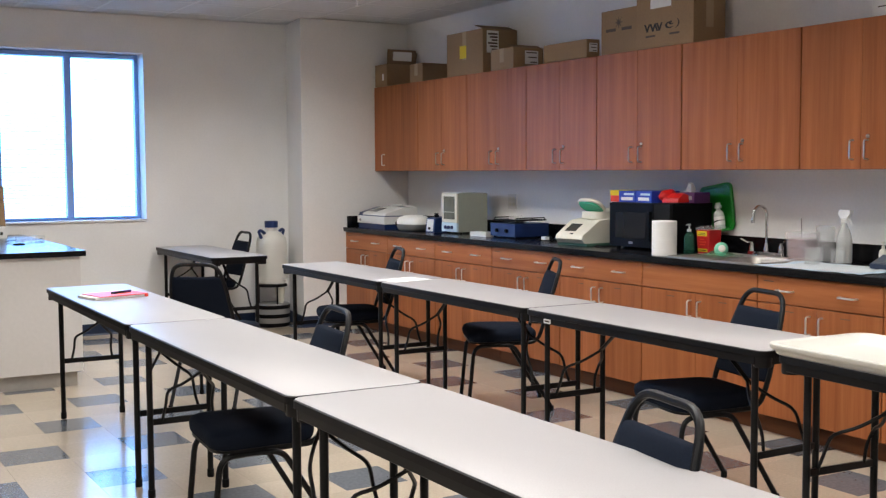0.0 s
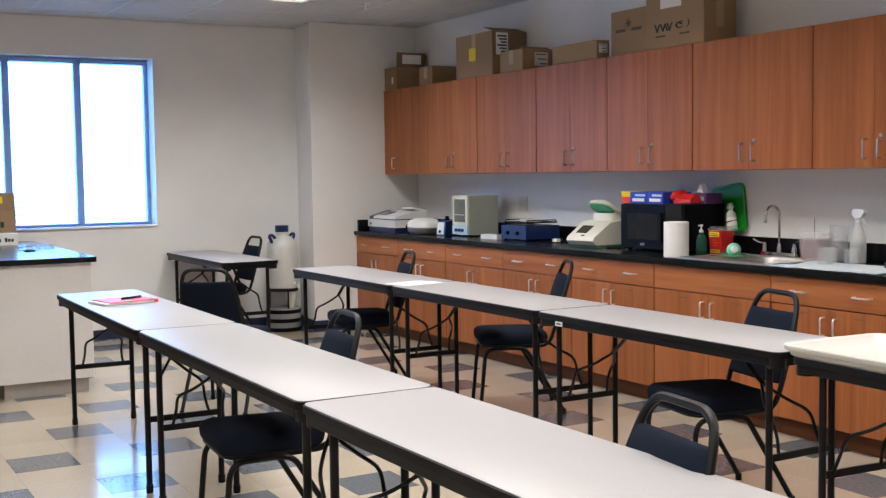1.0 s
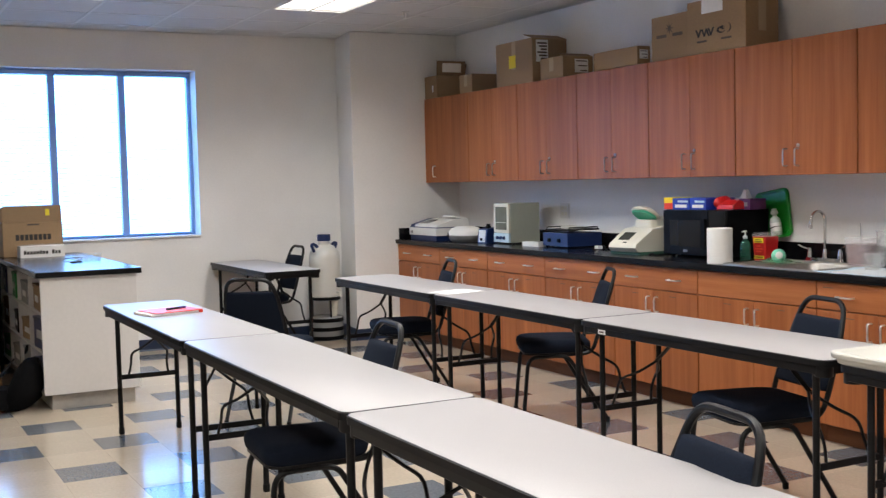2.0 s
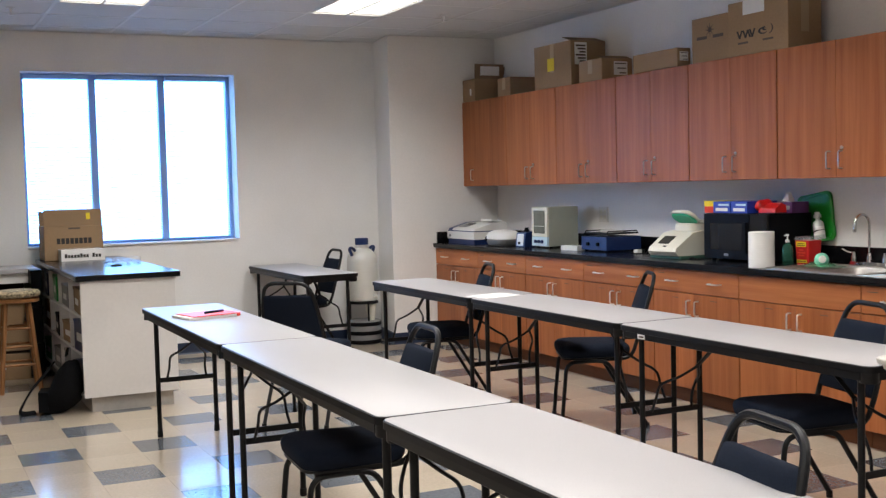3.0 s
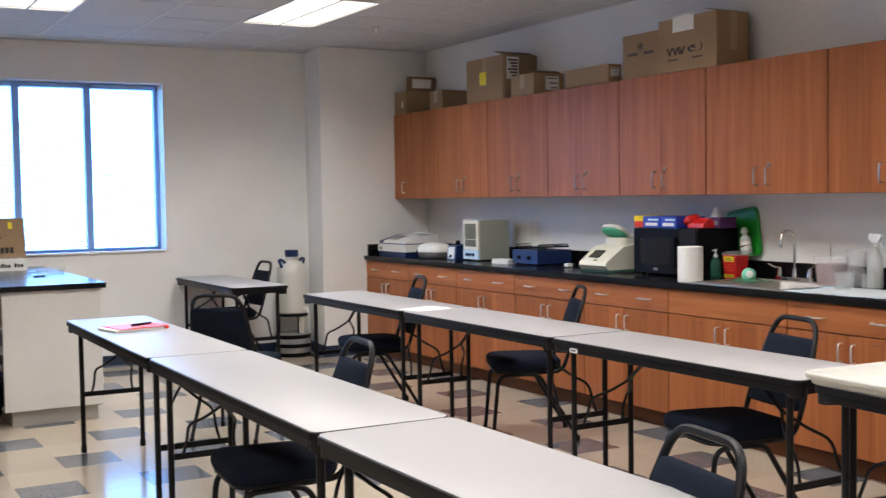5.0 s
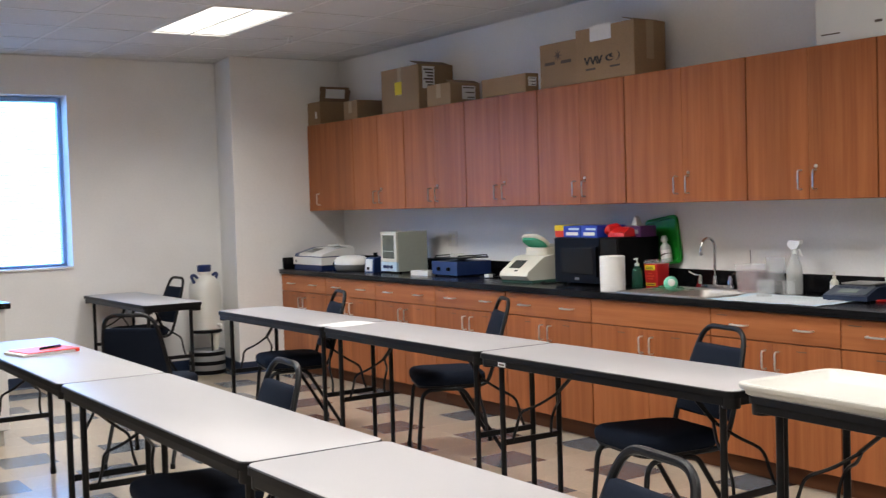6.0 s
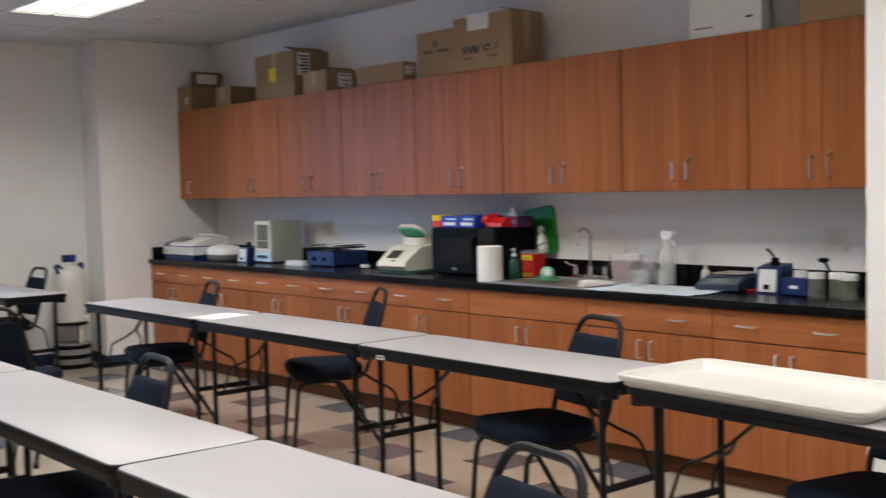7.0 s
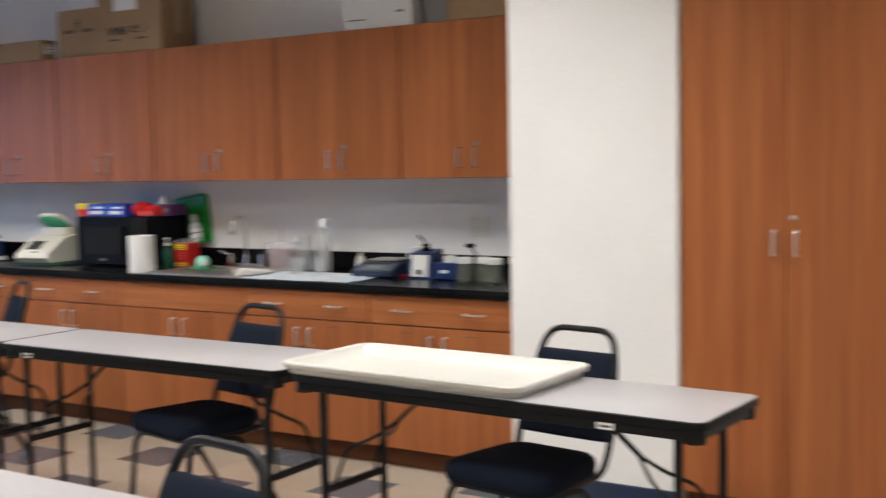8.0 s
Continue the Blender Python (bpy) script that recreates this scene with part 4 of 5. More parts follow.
bp = [(0.030, 0), (0.033, 0.006), (0.033, 0.085), (0.028, 0.105), (0.013, 0.118), (0.013, 0.130), (0.022, 0.132), (0.022, 0.148), (0.016, 0.152), (0.016, 0.165)]
bt = part("bottle", shifted(lathe(bmesh.new(), bp, 18), -0.066, 0.055, 0.027), clear("frosted_bottle", (0.74, 0.80, 0.76), 0.3, 0.72), t, "frosted white eyewash bottle")
part("label_band", shifted(lathe(bmesh.new(), [(0.0336, 0.026), (0.0336, 0.078)], 18), -0.066, 0.055, 0.027), PAPER, bt)
part("print", turned(lathe(bmesh.new(), [(0.0342, -0.004), (0.0342, 0.004)], 18), Matrix.Translation((-0.066, 0.055, 0.077)) @ Matrix.Rotation(radians(12), 4, "Y")), INK, bt)
part("bracket", soft(B(-0.112, -0.022, 0.012, 0.092, 0.0145, 0.0265), 0.003, 1), EYEGREEN, t)

MINT = mat("mint_mesh", (0.20, 0.62, 0.46), 0.6, grain=0.15, scale=70)

# sink and faucet
t = thing("sink", "stainless steel drop-in sink set in the worktop", "sink", pose(0, 0, ZC))
bm = bmesh.new()
o = roundrect(SX1 - SX0 + 0.05, SY1 - SY0 + 0.05, 0.05, 5, (SX0 + SX1) / 2, (SY0 + SY1) / 2)
SB = SY1 - 0.25      # flat draining ledge on one side of the bowl
i0 = roundrect(SX1 - SX0 + 0.035, SY1 - SY0 + 0.035, 0.045, 5, (SX0 + SX1) / 2, (SY0 + SY1) / 2)
i1 = roundrect(SX1 - SX0 + 0.015, SY1 - SY0 + 0.015, 0.04, 5, (SX0 + SX1) / 2, (SY0 + SY1) / 2)
n0 = roundrect(SX1 - SX0 - 0.015, SB - SY0 - 0.015, 0.05, 5, (SX0 + SX1) / 2, (SY0 + SB) / 2)
n1 = roundrect(SX1 - SX0 - 0.03, SB - SY0 - 0.03, 0.05, 5, (SX0 + SX1) / 2, (SY0 + SB) / 2)
n2 = roundrect(SX1 - SX0 - 0.06, SB - SY0 - 0.06, 0.06, 5, (SX0 + SX1) / 2, (SY0 + SB) / 2)
rings = [[bm.verts.new((x, y, z)) for x, y in q] for q, z in ((o, 0.0005), (o, 0.008), (i0, 0.010), (i1, 0.004), (n0, 0.003), (n1, -0.012), (n2, -0.19))]
for a, b in zip(rings, rings[1:]):
    for k in range(len(a)):
        bm.faces.new((a[k], a[(k + 1) % len(a)], b[(k + 1) % len(a)], b[k]))
bm.faces.new(rings[-1])
part("basin", bm, STAINLESS, t)
part("drain", lathe(bmesh.new(), [(0.04, -0.1895), (0.038, -0.186), (0.02, -0.188)], 18, ((SX0 + SX1) / 2, (SY0 + SB) / 2, 0)), POLISHED, t)
t = thing("faucet", "chrome gooseneck faucet with two lever handles", "faucet", at(4.80, 4.615))
part("deck_plate", soft(stack(bmesh.new(), [(roundrect(0.29, 0.055, 0.026), 0), (roundrect(0.28, 0.045, 0.021), 0.022)]), 0.003, 1), POLISHED, t)
sp = [(0, 0, 0.0225), (0, 0, 0.238)] + [(0, 0.055 - 0.055 * math.cos(a), 0.238 + 0.055 * math.sin(a)) for a in (math.pi * k / 10 for k in range(1, 10))] + [(0, 0.11, 0.228), (0, 0.113, 0.213)]
part("spout", tube(bmesh.new(), sp, 0.008, 12), POLISHED, t)
part("collar", shifted(lathe(bmesh.new(), [(0.02, 0), (0.017, 0.02), (0.011, 0.05)], 16), 0, 0, 0.0222), POLISHED, t)
part("aerator", shifted(lathe(bmesh.new(), [(0.011, 0), (0.0115, 0.02)], 12), 0, 0.1128, 0.196), POLISHED, t)
for s in (-1, 1):
    h = part("handle", shifted(lathe(bmesh.new(), [(0.02, 0), (0.018, 0.025), (0.012, 0.045), (0.012, 0.055)], 14), s * 0.115, 0, 0.0222), POLISHED, t)
    part("lever", tube(bmesh.new(), rounded([(s * 0.115, 0, 0.070), (s * 0.14, 0.02, 0.074), (s * 0.172, 0.035, 0.094)], 0.02, 3), 0.0045, 8), POLISHED, h)
t = thing("scrub_sponge", "round teal scrub sponge on a green cloth by the sink", "sponge", pose(4.49, 4.675, ZC + 0.004))
part("sponge", ball(bmesh.new(), 0.040, (-0.01, -0.02, 0.046)), MINT, t)
part("scrubber", turned(lathe(bmesh.new(), [(0.021, 0), (0.019, 0.005), (0.006, 0.008)], 16), Matrix.Translation((-0.01, -0.02, 0.046)) @ Matrix.Rotation(radians(52), 4, "Z") @ Matrix.Rotation(radians(-80), 4, "Y") @ Matrix.Translation((0, 0, 0.0355))), PLASTIC_W, t, "white centre pad")
bm = bmesh.new()
bmesh.ops.create_grid(bm, x_segments=12, y_segments=12, size=0.5, matrix=Matrix.Diagonal((0.15, 0.24, 1, 1)))
for v in bm.verts:
    d = math.hypot(v.co.x / 0.075, v.co.y / 0.13)
    v.co.z = 0.006 + max(0, 0.040 * (1 - d)) + 0.014 * abs(noise.noise(v.co * 30))
part("cloth", bm, NET, t, "crumpled sheer green cloth")


# drying mat with glassware
def pad_height(x, y):
    """A limp sheet: nearly flat, with small ripples and one lifted end."""
    ripple = 0.006 * abs(noise.noise(Vector((x * 9, y * 9, 0.3))))
    lift = 0.05 * max(0.0, y - 0.20) * (0.6 + noise.noise(Vector((x * 8, y * 3, 1.7))))
    return 0.0015 + ripple + max(0.0, lift)


t = thing("absorbent_pad", "white absorbent bench pad with pale blue edges", "bench pad", pose(4.45, 3.83, ZC + 0.0005, 0, 0, 3))
for name, dx, dy, up, surface, words in (("backing", 0.42, 0.66, 0.0, PADBLUE, "pale blue backing"), ("fleece", 0.35, 0.55, 0.0016, FLEECE, "white absorbent layer")):
    bm = bmesh.new()
    bmesh.ops.create_grid(bm, x_segments=22, y_segments=34, size=0.5, matrix=Matrix.Diagonal((dx, dy, 1, 1)))
    for v in bm.verts:
        x, y = v.co.x, v.co.y
        v.co.z = pad_height(x, y) + up
        v.co.x += 0.014 * noise.noise(Vector((x * 4 + 3, y * 5, up * 900)))
        v.co.y += 0.016 * noise.noise(Vector((x * 5, y * 4 + 2, up * 900)))
    part(name, bm, surface, t, words)


def beaker(x, y, r, h, z=ZC + 0.018, material=None, label="clear glass beaker drying on the bench pad"):
    return solo("beaker", lathe(bmesh.new(), [(r, 0), (r, h), (r * 1.06, h + 0.003), (r * 0.94, h), (r * 0.94, 0.004)], 20), material or GLASS, label, "beaker", pose(x, y, z), "glassware by the sink")


for q in ((4.48, 3.99, 0.040, 0.085), (4.60, 3.93, 0.034, 0.075), (4.60, 4.06, 0.030, 0.070)):
    beaker(*q, ZC + 0.0095)
solo("measuring_beaker", lathe(bmesh.new(), [(0.040, 0), (0.046, 0.004), (0.052, 0.19), (0.054, 0.193), (0.050, 0.19), (0.043, 0.006)], 22), clear("hazy_plastic", (0.66, 0.67, 0.68), 0.2, 0.22), "tall translucent plastic measuring beaker by the wall", "beaker", pose(4.77, 4.155, ZC + 0.001))
t = thing("storage_tub", "clear plastic tub with pinkish contents by the sink", "tub", at(4.73, 4.28))
part("tub", soft(stack(bmesh.new(), [(roundrect(0.13, 0.12, 0.02), 0), (roundrect(0.155, 0.14, 0.02), 0.155), (roundrect(0.145, 0.13, 0.018), 0.155), (roundrect(0.12, 0.11, 0.018), 0.004)]), 0.001, 1), CLEAR, t)
part("contents", stack(bmesh.new(), [(roundrect(0.118, 0.108, 0.015), 0.005), (roundrect(0.132, 0.12, 0.015), 0.12)]), PINKISH, t, "pinkish plastic pieces")
part("pipette", tube(bmesh.new(), [(0.0, 0.01, 0.12), (0.012, 0.0, 0.232)], 0.003, 6), GREYP, t)
t = thing("spray_bottle", "tall translucent spray bottle with a white trigger", "spray bottle", at(4.76, 4.02, a=78))
part("bottle", lathe(bmesh.new(), [(0.038, 0), (0.042, 0.006), (0.042, 0.12), (0.032, 0.165), (0.015, 0.205), (0.014, 0.215)], 20), clear("frosted_plastic", (0.75, 0.76, 0.74), 0.3, 0.42), t)
part("collar", lathe(bmesh.new(), [(0.018, 0.2155), (0.018, 0.238), (0.014, 0.24)], 14), PLASTIC_W, t)
part("spray_head", soft(wedge(bmesh.new(), 0.022, [(-0.045, 0.262), (-0.02, 0.2405), (0.03, 0.2405), (0.055, 0.268), (0.055, 0.285), (-0.03, 0.288)]), 0.004, 1), PLASTIC_W, t)
part("trigger", soft(wedge(bmesh.new(), 0.012, [(0.030, 0.2400), (0.040, 0.2400), (0.062, 0.205), (0.054, 0.203)]), 0.002, 1), PLASTIC_W, t)

# balance and small devices
t = thing("balance", "grey and navy digital bench balance", "balance", at(4.68, 3.55, a=4))
part("body", soft(wedge(bmesh.new(), 0.24, [(-0.15, 0.008), (0.15, 0.008), (0.15, 0.03), (0.05, 0.068), (-0.15, 0.072)]), 0.008), SLATEP, t)
part("front_panel", turned(B(-0.11, 0.11, -0.052, 0.052, 0, 0.006, bev=0.002), Matrix.Translation((0, 0.100, 0.0505)) @ Matrix.Rotation(radians(-20.8), 4, "X")), BALANCE, t)
part("display", turned(B(-0.05, 0.05, -0.005, 0.033, 0.0062, 0.008), Matrix.Translation((0, 0.100, 0.0505)) @ Matrix.Rotation(radians(-20.8), 4, "X")), LCD, t, "pale grey display")
for k in range(5):
    part("button", turned(B(-0.075 + k * 0.032, -0.053 + k * 0.032, -0.036, -0.022, 0.0062, 0.009), Matrix.Translation((0, 0.100, 0.0505)) @ Matrix.Rotation(radians(-20.8), 4, "X")), SLATEP, t)
part("pan", soft(B(-0.09, 0.09, -0.13, 0.035, 0.078, 0.084), 0.002, 1), STAINLESS, t)
part("pan_post", shifted(lathe(bmesh.new(), [(0.02, 0), (0.02, 0.009)], 12), 0, -0.05, 0.0705), GREYP, t)
for x in (-0.1, 0.1):
    for y in (-0.12, 0.12):
        part("foot", shifted(lathe(bmesh.new(), [(0.012, 0), (0.012, 0.009)], 10), x, y, 0), BLACKP, t)
pump_bottle(4.80, 3.80, 0.125, 0.022, PLASTIC_C, PLASTIC_C, "small cream dropper bottle by the wall")
mixer = vortex_mixer(4.66, 3.285, 4, 1.05, "white and navy vortex mixer with a black cup head")
part("lever", tube(bmesh.new(), rounded([(0, 0, 0.165), (0.01, 0.01, 0.19), (0.035, 0.02, 0.215)], 0.02, 3), 0.006, 8), BLACKP, mixer)
part("air_tube", tube(bmesh.new(), rounded([(0.02, -0.02, 0.150), (0.10, -0.01, 0.148), (0.115, 0.0, 0.10), (0.060, 0.01, 0.085)], 0.04, 5), 0.006, 8), PLASTIC_W, mixer, "white loop of tubing")
solo("marker_pen", tube(bmesh.new(), [(0, -0.045, 0.006), (0, 0.045, 0.006)], 0.006, 8), RED, "red marker pen lying on the worktop", "pen", pose(4.66, 3.405, ZC + 0.0005, 0, 0, 50))
t = thing("dry_bath", "small navy dry bath with a white cap", "lab instrument", at(4.63, 3.11, a=-4))
part("body", soft(B(-0.07, 0.07, -0.07, 0.075, 0.006, 0.085), 0.008), NAVYP, t)
part("cap", shifted(lathe(bmesh.new(), [(0.032, 0), (0.032, 0.028), (0.026, 0.032)], 16), 0.01, 0.01, 0.0855), PLASTIC_W, t)
part("emblem", soft(B(-0.02, 0.025, 0.0755, 0.0768, 0.035, 0.05), 0.001, 1), PAPER, t)
part("base", B(-0.065, 0.065, -0.065, 0.068, 0, 0.0055), BLACKP, t)
for k, (x, y) in enumerate(((4.56, 3.00), (4.60, 2.915), (4.55, 2.83), (4.62, 2.74), (4.53, 2.68))):
    t = thing("sample_jar", "clear sample jar with white screw lid", "jar", pose(x, y, ZC + 0.001), "sample jars")
    part("jar", lathe(bmesh.new(), [(0.037, 0), (0.039, 0.004), (0.039, 0.082), (0.033, 0.088)], 18), clear("jar_plastic", (0.42, 0.46, 0.36), 0.10, 0.26) if k == 0 else bpy.data.materials["jar_plastic"], t)
    part("lid", lathe(bmesh.new(), [(0.040, 0.0885), (0.040, 0.114), (0.037, 0.117)], 20), PLASTIC_W, t)
t = thing("wash_brush", "black-handled brush standing behind the jars", "brush", pose(4.74, 3.03, ZC + 0.001))
part("handle", tube(bmesh.new(), [(0, 0, 0.0), (0.01, 0.01, 0.10), (0.02, 0.05, 0.155)], 0.007, 8), BLACKP, t)
part("head", ball(bmesh.new(), 0.018, (0.02, 0.055, 0.158), 1, 1.6, 0.7), BLACKP, t)


def outlet(y, z):
    t = thing("wall_outlet", "off-white two-gang wall outlet plate", "outlet", pose(X1 - 0.0005, y, z, 0, 0, 90))
    part("plate", soft(B(-0.060, 0.060, 0, 0.008, -0.060, 0.060), 0.002, 1), IVORY, t)
    for x in (-0.024, 0.024):
        for zz in (-0.022, 0.022):
            part("socket", B(x - 0.014, x + 0.014, 0.0082, 0.011, zz - 0.014, zz + 0.014, bev=0.001), PLASTIC_C, t)


outlet(3.10, 1.14)
outlet(7.42, 1.145)


# ---- cartons on top of the wall cabinets ----
ZU = UZ1 + 0.001


def cardboard_box(x, y0, y1, d, h, z=ZU, open_top=False, tape=True, a=0, label="closed brown cardboard box on the wall cabinets", flaps=(), material=None):
    """Front face to -x, from y0 to y1 along the wall."""
    w = y1 - y0
    t = thing("cardboard_box", label, "cardboard box", pose(x + d / 2, (y0 + y1) / 2, z, 0, 0, 90 + a), "cardboard boxes")
    m = material or CARD
    k = 0.004
    bm = bmesh.new()
    if open_top:
        box(bm, -w / 2, w / 2, -d / 2, d / 2, 0, k)
        box(bm, -w / 2, w / 2, d / 2 - k, d / 2, k, h)
        box(bm, -w / 2, w / 2, -d / 2, -d / 2 + k, k, h)
        box(bm, -w / 2, -w / 2 + k, -d / 2 + k, d / 2 - k, k, h)
        box(bm, w / 2 - k, w / 2, -d / 2 + k, d / 2 - k, k, h)
    else:
        box(bm, -w / 2, w / 2, -d / 2, d / 2, 0, h, bev=0.003)
    part("carton", bm, m, t, smooth=False)
    for side, length, tilt in flaps:
        f = B(-w / 2 + 0.004, w / 2 - 0.004, 0, length, 0, k) if side in "fb" else B(-d / 2 + 0.004, d / 2 - 0.004, 0, length, 0, k)
        rot = {"f": 0, "b": 180, "l": 90, "r": -90}[side]
        off = {"f": (0, d / 2 - k, h), "b": (0, -d / 2 + k, h), "l": (-w / 2 + k, 0, h), "r": (w / 2 - k, 0, h)}[side]
        part("flap", turned(f, Matrix.Translation(off) @ Matrix.Rotation(radians(rot), 4, "Z") @ Matrix.Rotation(radians(tilt), 4, "X")), CARD_D if m is CARD else m, t, smooth=False)
    if tape and not open_top:
        part("tape", B(-0.028, 0.028, d / 2, d / 2 + 0.0012, h * 0.35, h), TAPE, t, "strip of packing tape")
    return t


def sticker(t, face, u, z, w, h, d, width, material=None, name="sticker", lines=0):
    """face f: the broad front; e: the end that looks along -y."""
    p = material or PAPER
    if face == "f":
        s = part(name, B(u - w / 2, u + w / 2, d / 2 + 0.0006, d / 2 + 0.0016, z - h / 2, z + h / 2), p, t)
        if lines:
            bm = bmesh.new()
            for k in range(lines):
                zz = z - h * 0.35 + k * h * 0.7 / max(1, lines - 1)
                box(bm, u - w * 0.4, u + w * (0.1 + 0.3 * ((k * 7) % 3) / 2), d / 2 + 0.0017, d / 2 + 0.0022, zz - h * 0.04, zz + h * 0.04)
            part("print", bm, GREYINK, s)
    else:
        s = part(name, B(-width / 2 - 0.0016, -width / 2 - 0.0006, u - w / 2, u + w / 2, z - h / 2, z + h / 2), p, t)
        if lines:
            bm = bmesh.new()
            for k in range(lines):
                zz = z - h * 0.35 + k * h * 0.7 / max(1, lines - 1)
                box(bm, -width / 2 - 0.0022, -width / 2 - 0.0017, u - w * 0.4, u + w * (0.1 + 0.3 * ((k * 7) % 3) / 2), zz - h * 0.04, zz + h * 0.04)
            part("print", bm, GREYINK, s)
    return s


XB = 4.585
t = cardboard_box(XB - 0.03, 8.92, 9.15, 0.30, 0.195, open_top=True, flaps=[("b", 0.11, 80), ("l", 0.13, 84)], label="open cardboard box with raised flaps on the wall cabinets")
sticker(t, "f", -0.04, 0.08, 0.03, 0.06, 0.30, 0.23)
part("address_panel", turned(B(-0.10, 0.09, 0.03, 0.11, -0.0016, -0.0006), Matrix.Translation((-0.111, 0, 0.195)) @ Matrix.Rotation(radians(90), 4, "Z") @ Matrix.Rotation(radians(84), 4, "X")), PAPER, t)
cardboard_box(XB - 0.01, 8.31, 8.53, 0.31, 0.155)
t = cardboard_box(XB - 0.015, 7.345, 7.895, 0.32, 0.340, flaps=[("l", 0.13, 163)], label="large brown cardboard box with a yellow sticker")
sticker(t, "f", 0.02, 0.18, 0.10, 0.10, 0.32, 0.55, YELLOW, "yellow_note")
sticker(t, "e", 0.07, 0.24, 0.11, 0.17, 0.32, 0.55, lines=6)
t = cardboard_box(XB - 0.015, 6.925, 7.235, 0.27, 0.158, flaps=[("l", 0.07, 160)])
sticker(t, "e", -0.03, 0.085, 0.12, 0.10, 0.27, 0.31, lines=3)
t = cardboard_box(XB - 0.02, 6.03, 6.53, 0.11, 0.125, tape=False, label="long low brown cardboard box")
sticker(t, "e", 0.0, 0.07, 0.07, 0.06, 0.11, 0.50, lines=3)
t = cardboard_box(XB, 5.535, 5.90, 0.20, 0.285, tape=False, label="brown cardboard box with a faded star emblem")
bm = bmesh.new()
for k in range(4):
    turned_star = Matrix.Translation((0.0, 0.1006, 0.20)) @ Matrix.Rotation(radians(45 * k), 4, "Y")
    v = [bm.verts.new(turned_star @ Vector(p)) for p in ((-0.045, 0, 0), (0, 0, -0.007), (0.045, 0, 0), (0, 0, 0.007))]
    bm.faces.new(v)
part("star_emblem", bm, GREYINK, t)
part("print", B(0.03, 0.13, 0.1004, 0.1012, 0.145, 0.165), GREYINK, t)
part("print", B(-0.13, -0.03, 0.1004, 0.1012, 0.145, 0.165), GREYINK, t)
t = cardboard_box(XB - 0.015, 5.0, 5.525, 0.26, 0.328, tape=False, flaps=[("l", 0.10, 165)], label="large brown cardboard box with black swoosh emblem")
sticker(t, "f", 0.03, 0.292, 0.19, 0.10, 0.26, 0.525)
bm = bmesh.new()
for x0, k in ((0.165, 1), (0.112, 2), (0.052, 1)):
    # slanted strokes standing for bold black print
    for i in range(k + 1):
        x = x0 - 0.020 * i
        lean = 0.012 * (1 if i % 2 else -1)
        v = [bm.verts.new((x + a, 0.1306, z)) for a, z in ((-0.008 + lean, 0.102), (0.008 + lean, 0.102), (0.008 - lean, 0.150), (-0.008 - lean, 0.150))]
        bm.faces.new(v)
part("print", bm, INK, t, "bold black strokes")
bm = bmesh.new()
for k, (r0, r1, a0, a1, x, z, sx) in enumerate(((0.030, 0.017, 40, 330, -0.055, 0.128, 1.5), (0.050, 0.040, -70, 50, -0.085, 0.135, 1.1), (0.020, 0.006, 90, 300, -0.075, 0.140, 1.6))):
    last = None
    for i in range(13):
        a = radians(a0 + (a1 - a0) * i / 12)
        w = math.sin(math.pi * (i + 0.6) / 13.2)
        m0 = (r0 + r1) / 2
        p, q = m0 + (r0 - m0) * w, m0 + (r1 - m0) * w
        pair = [bm.verts.new((x - sx * r * math.cos(a), 0.1306 + 0.0003 * k, z + 0.75 * r * math.sin(a))) for r in (p, q)]
        if last:
            bm.faces.new((last[0], last[1], pair[1], pair[0]))
        last = pair
part("swoosh_emblem", bm, INK, t)
part("print", B(0.08, 0.17, 0.1304, 0.1312, 0.068, 0.080), GREYINK, t)
part("print", B(-0.14, -0.05, 0.1304, 0.1312, 0.068, 0.080), GREYINK, t)
part("tape", B(-0.2637, -0.2625, -0.03, 0.03, 0.10, 0.328), TAPE, t)
t = cardboard_box(XB, 3.30, 3.725, 0.27, 0.30, tape=False, material=PLASTIC_W, label="white polystyrene shipping box")
part("print", B(0.07, 0.18, 0.1352, 0.1362, 0.045, 0.051), GREYINK, t, "short dark printed line")
part("emblem", B(-0.165, -0.125, 0.1352, 0.1362, 0.070, 0.082), GREYINK, t)
t = thing("grey_tote", "grey plastic tote wedged between boxes", "tote", pose(XB + 0.16, 3.195, ZU, 0, 0, 90))
part("tote", soft(stack(bmesh.new(), [(roundrect(0.15, 0.22, 0.02), 0), (roundrect(0.18, 0.25, 0.02), 0.26)]), 0.003, 1), GREYP, t)
cardboard_box(XB - 0.01, 2.74, 3.09, 0.27, 0.26)


# ---- things on the tables ----
t = thing("cafeteria_tray", "large ivory plastic tray on the rear table", "tray", pose(3.045, 2.235, 0.743, 0, 0, 87))
part("well", stack(bmesh.new(), [(roundrect(0.925, 0.450, 0.04), 0.0), (roundrect(0.935, 0.460, 0.045), 0.004), (roundrect(0.945, 0.470, 0.05), 0.021), (roundrect(0.945, 0.470, 0.05), 0.0375), (roundrect(0.928, 0.453, 0.045), 0.0375), (roundrect(0.895, 0.420, 0.045), 0.009), (roundrect(0.875, 0.400, 0.04), 0.004)]), TRAY, t)
loops = [(roundrect(0.966, 0.491, 0.055), 0.021), (roundrect(0.972, 0.497, 0.058), 0.024), (roundrect(0.976, 0.501, 0.058), 0.037), (roundrect(0.970, 0.495, 0.056), 0.041), (roundrect(0.938, 0.463, 0.05), 0.041), (roundrect(0.930, 0.455, 0.05), 0.038), (roundrect(0.947, 0.472, 0.05), 0.0378), (roundrect(0.947, 0.472, 0.05), 0.022)]
bm = bmesh.new()
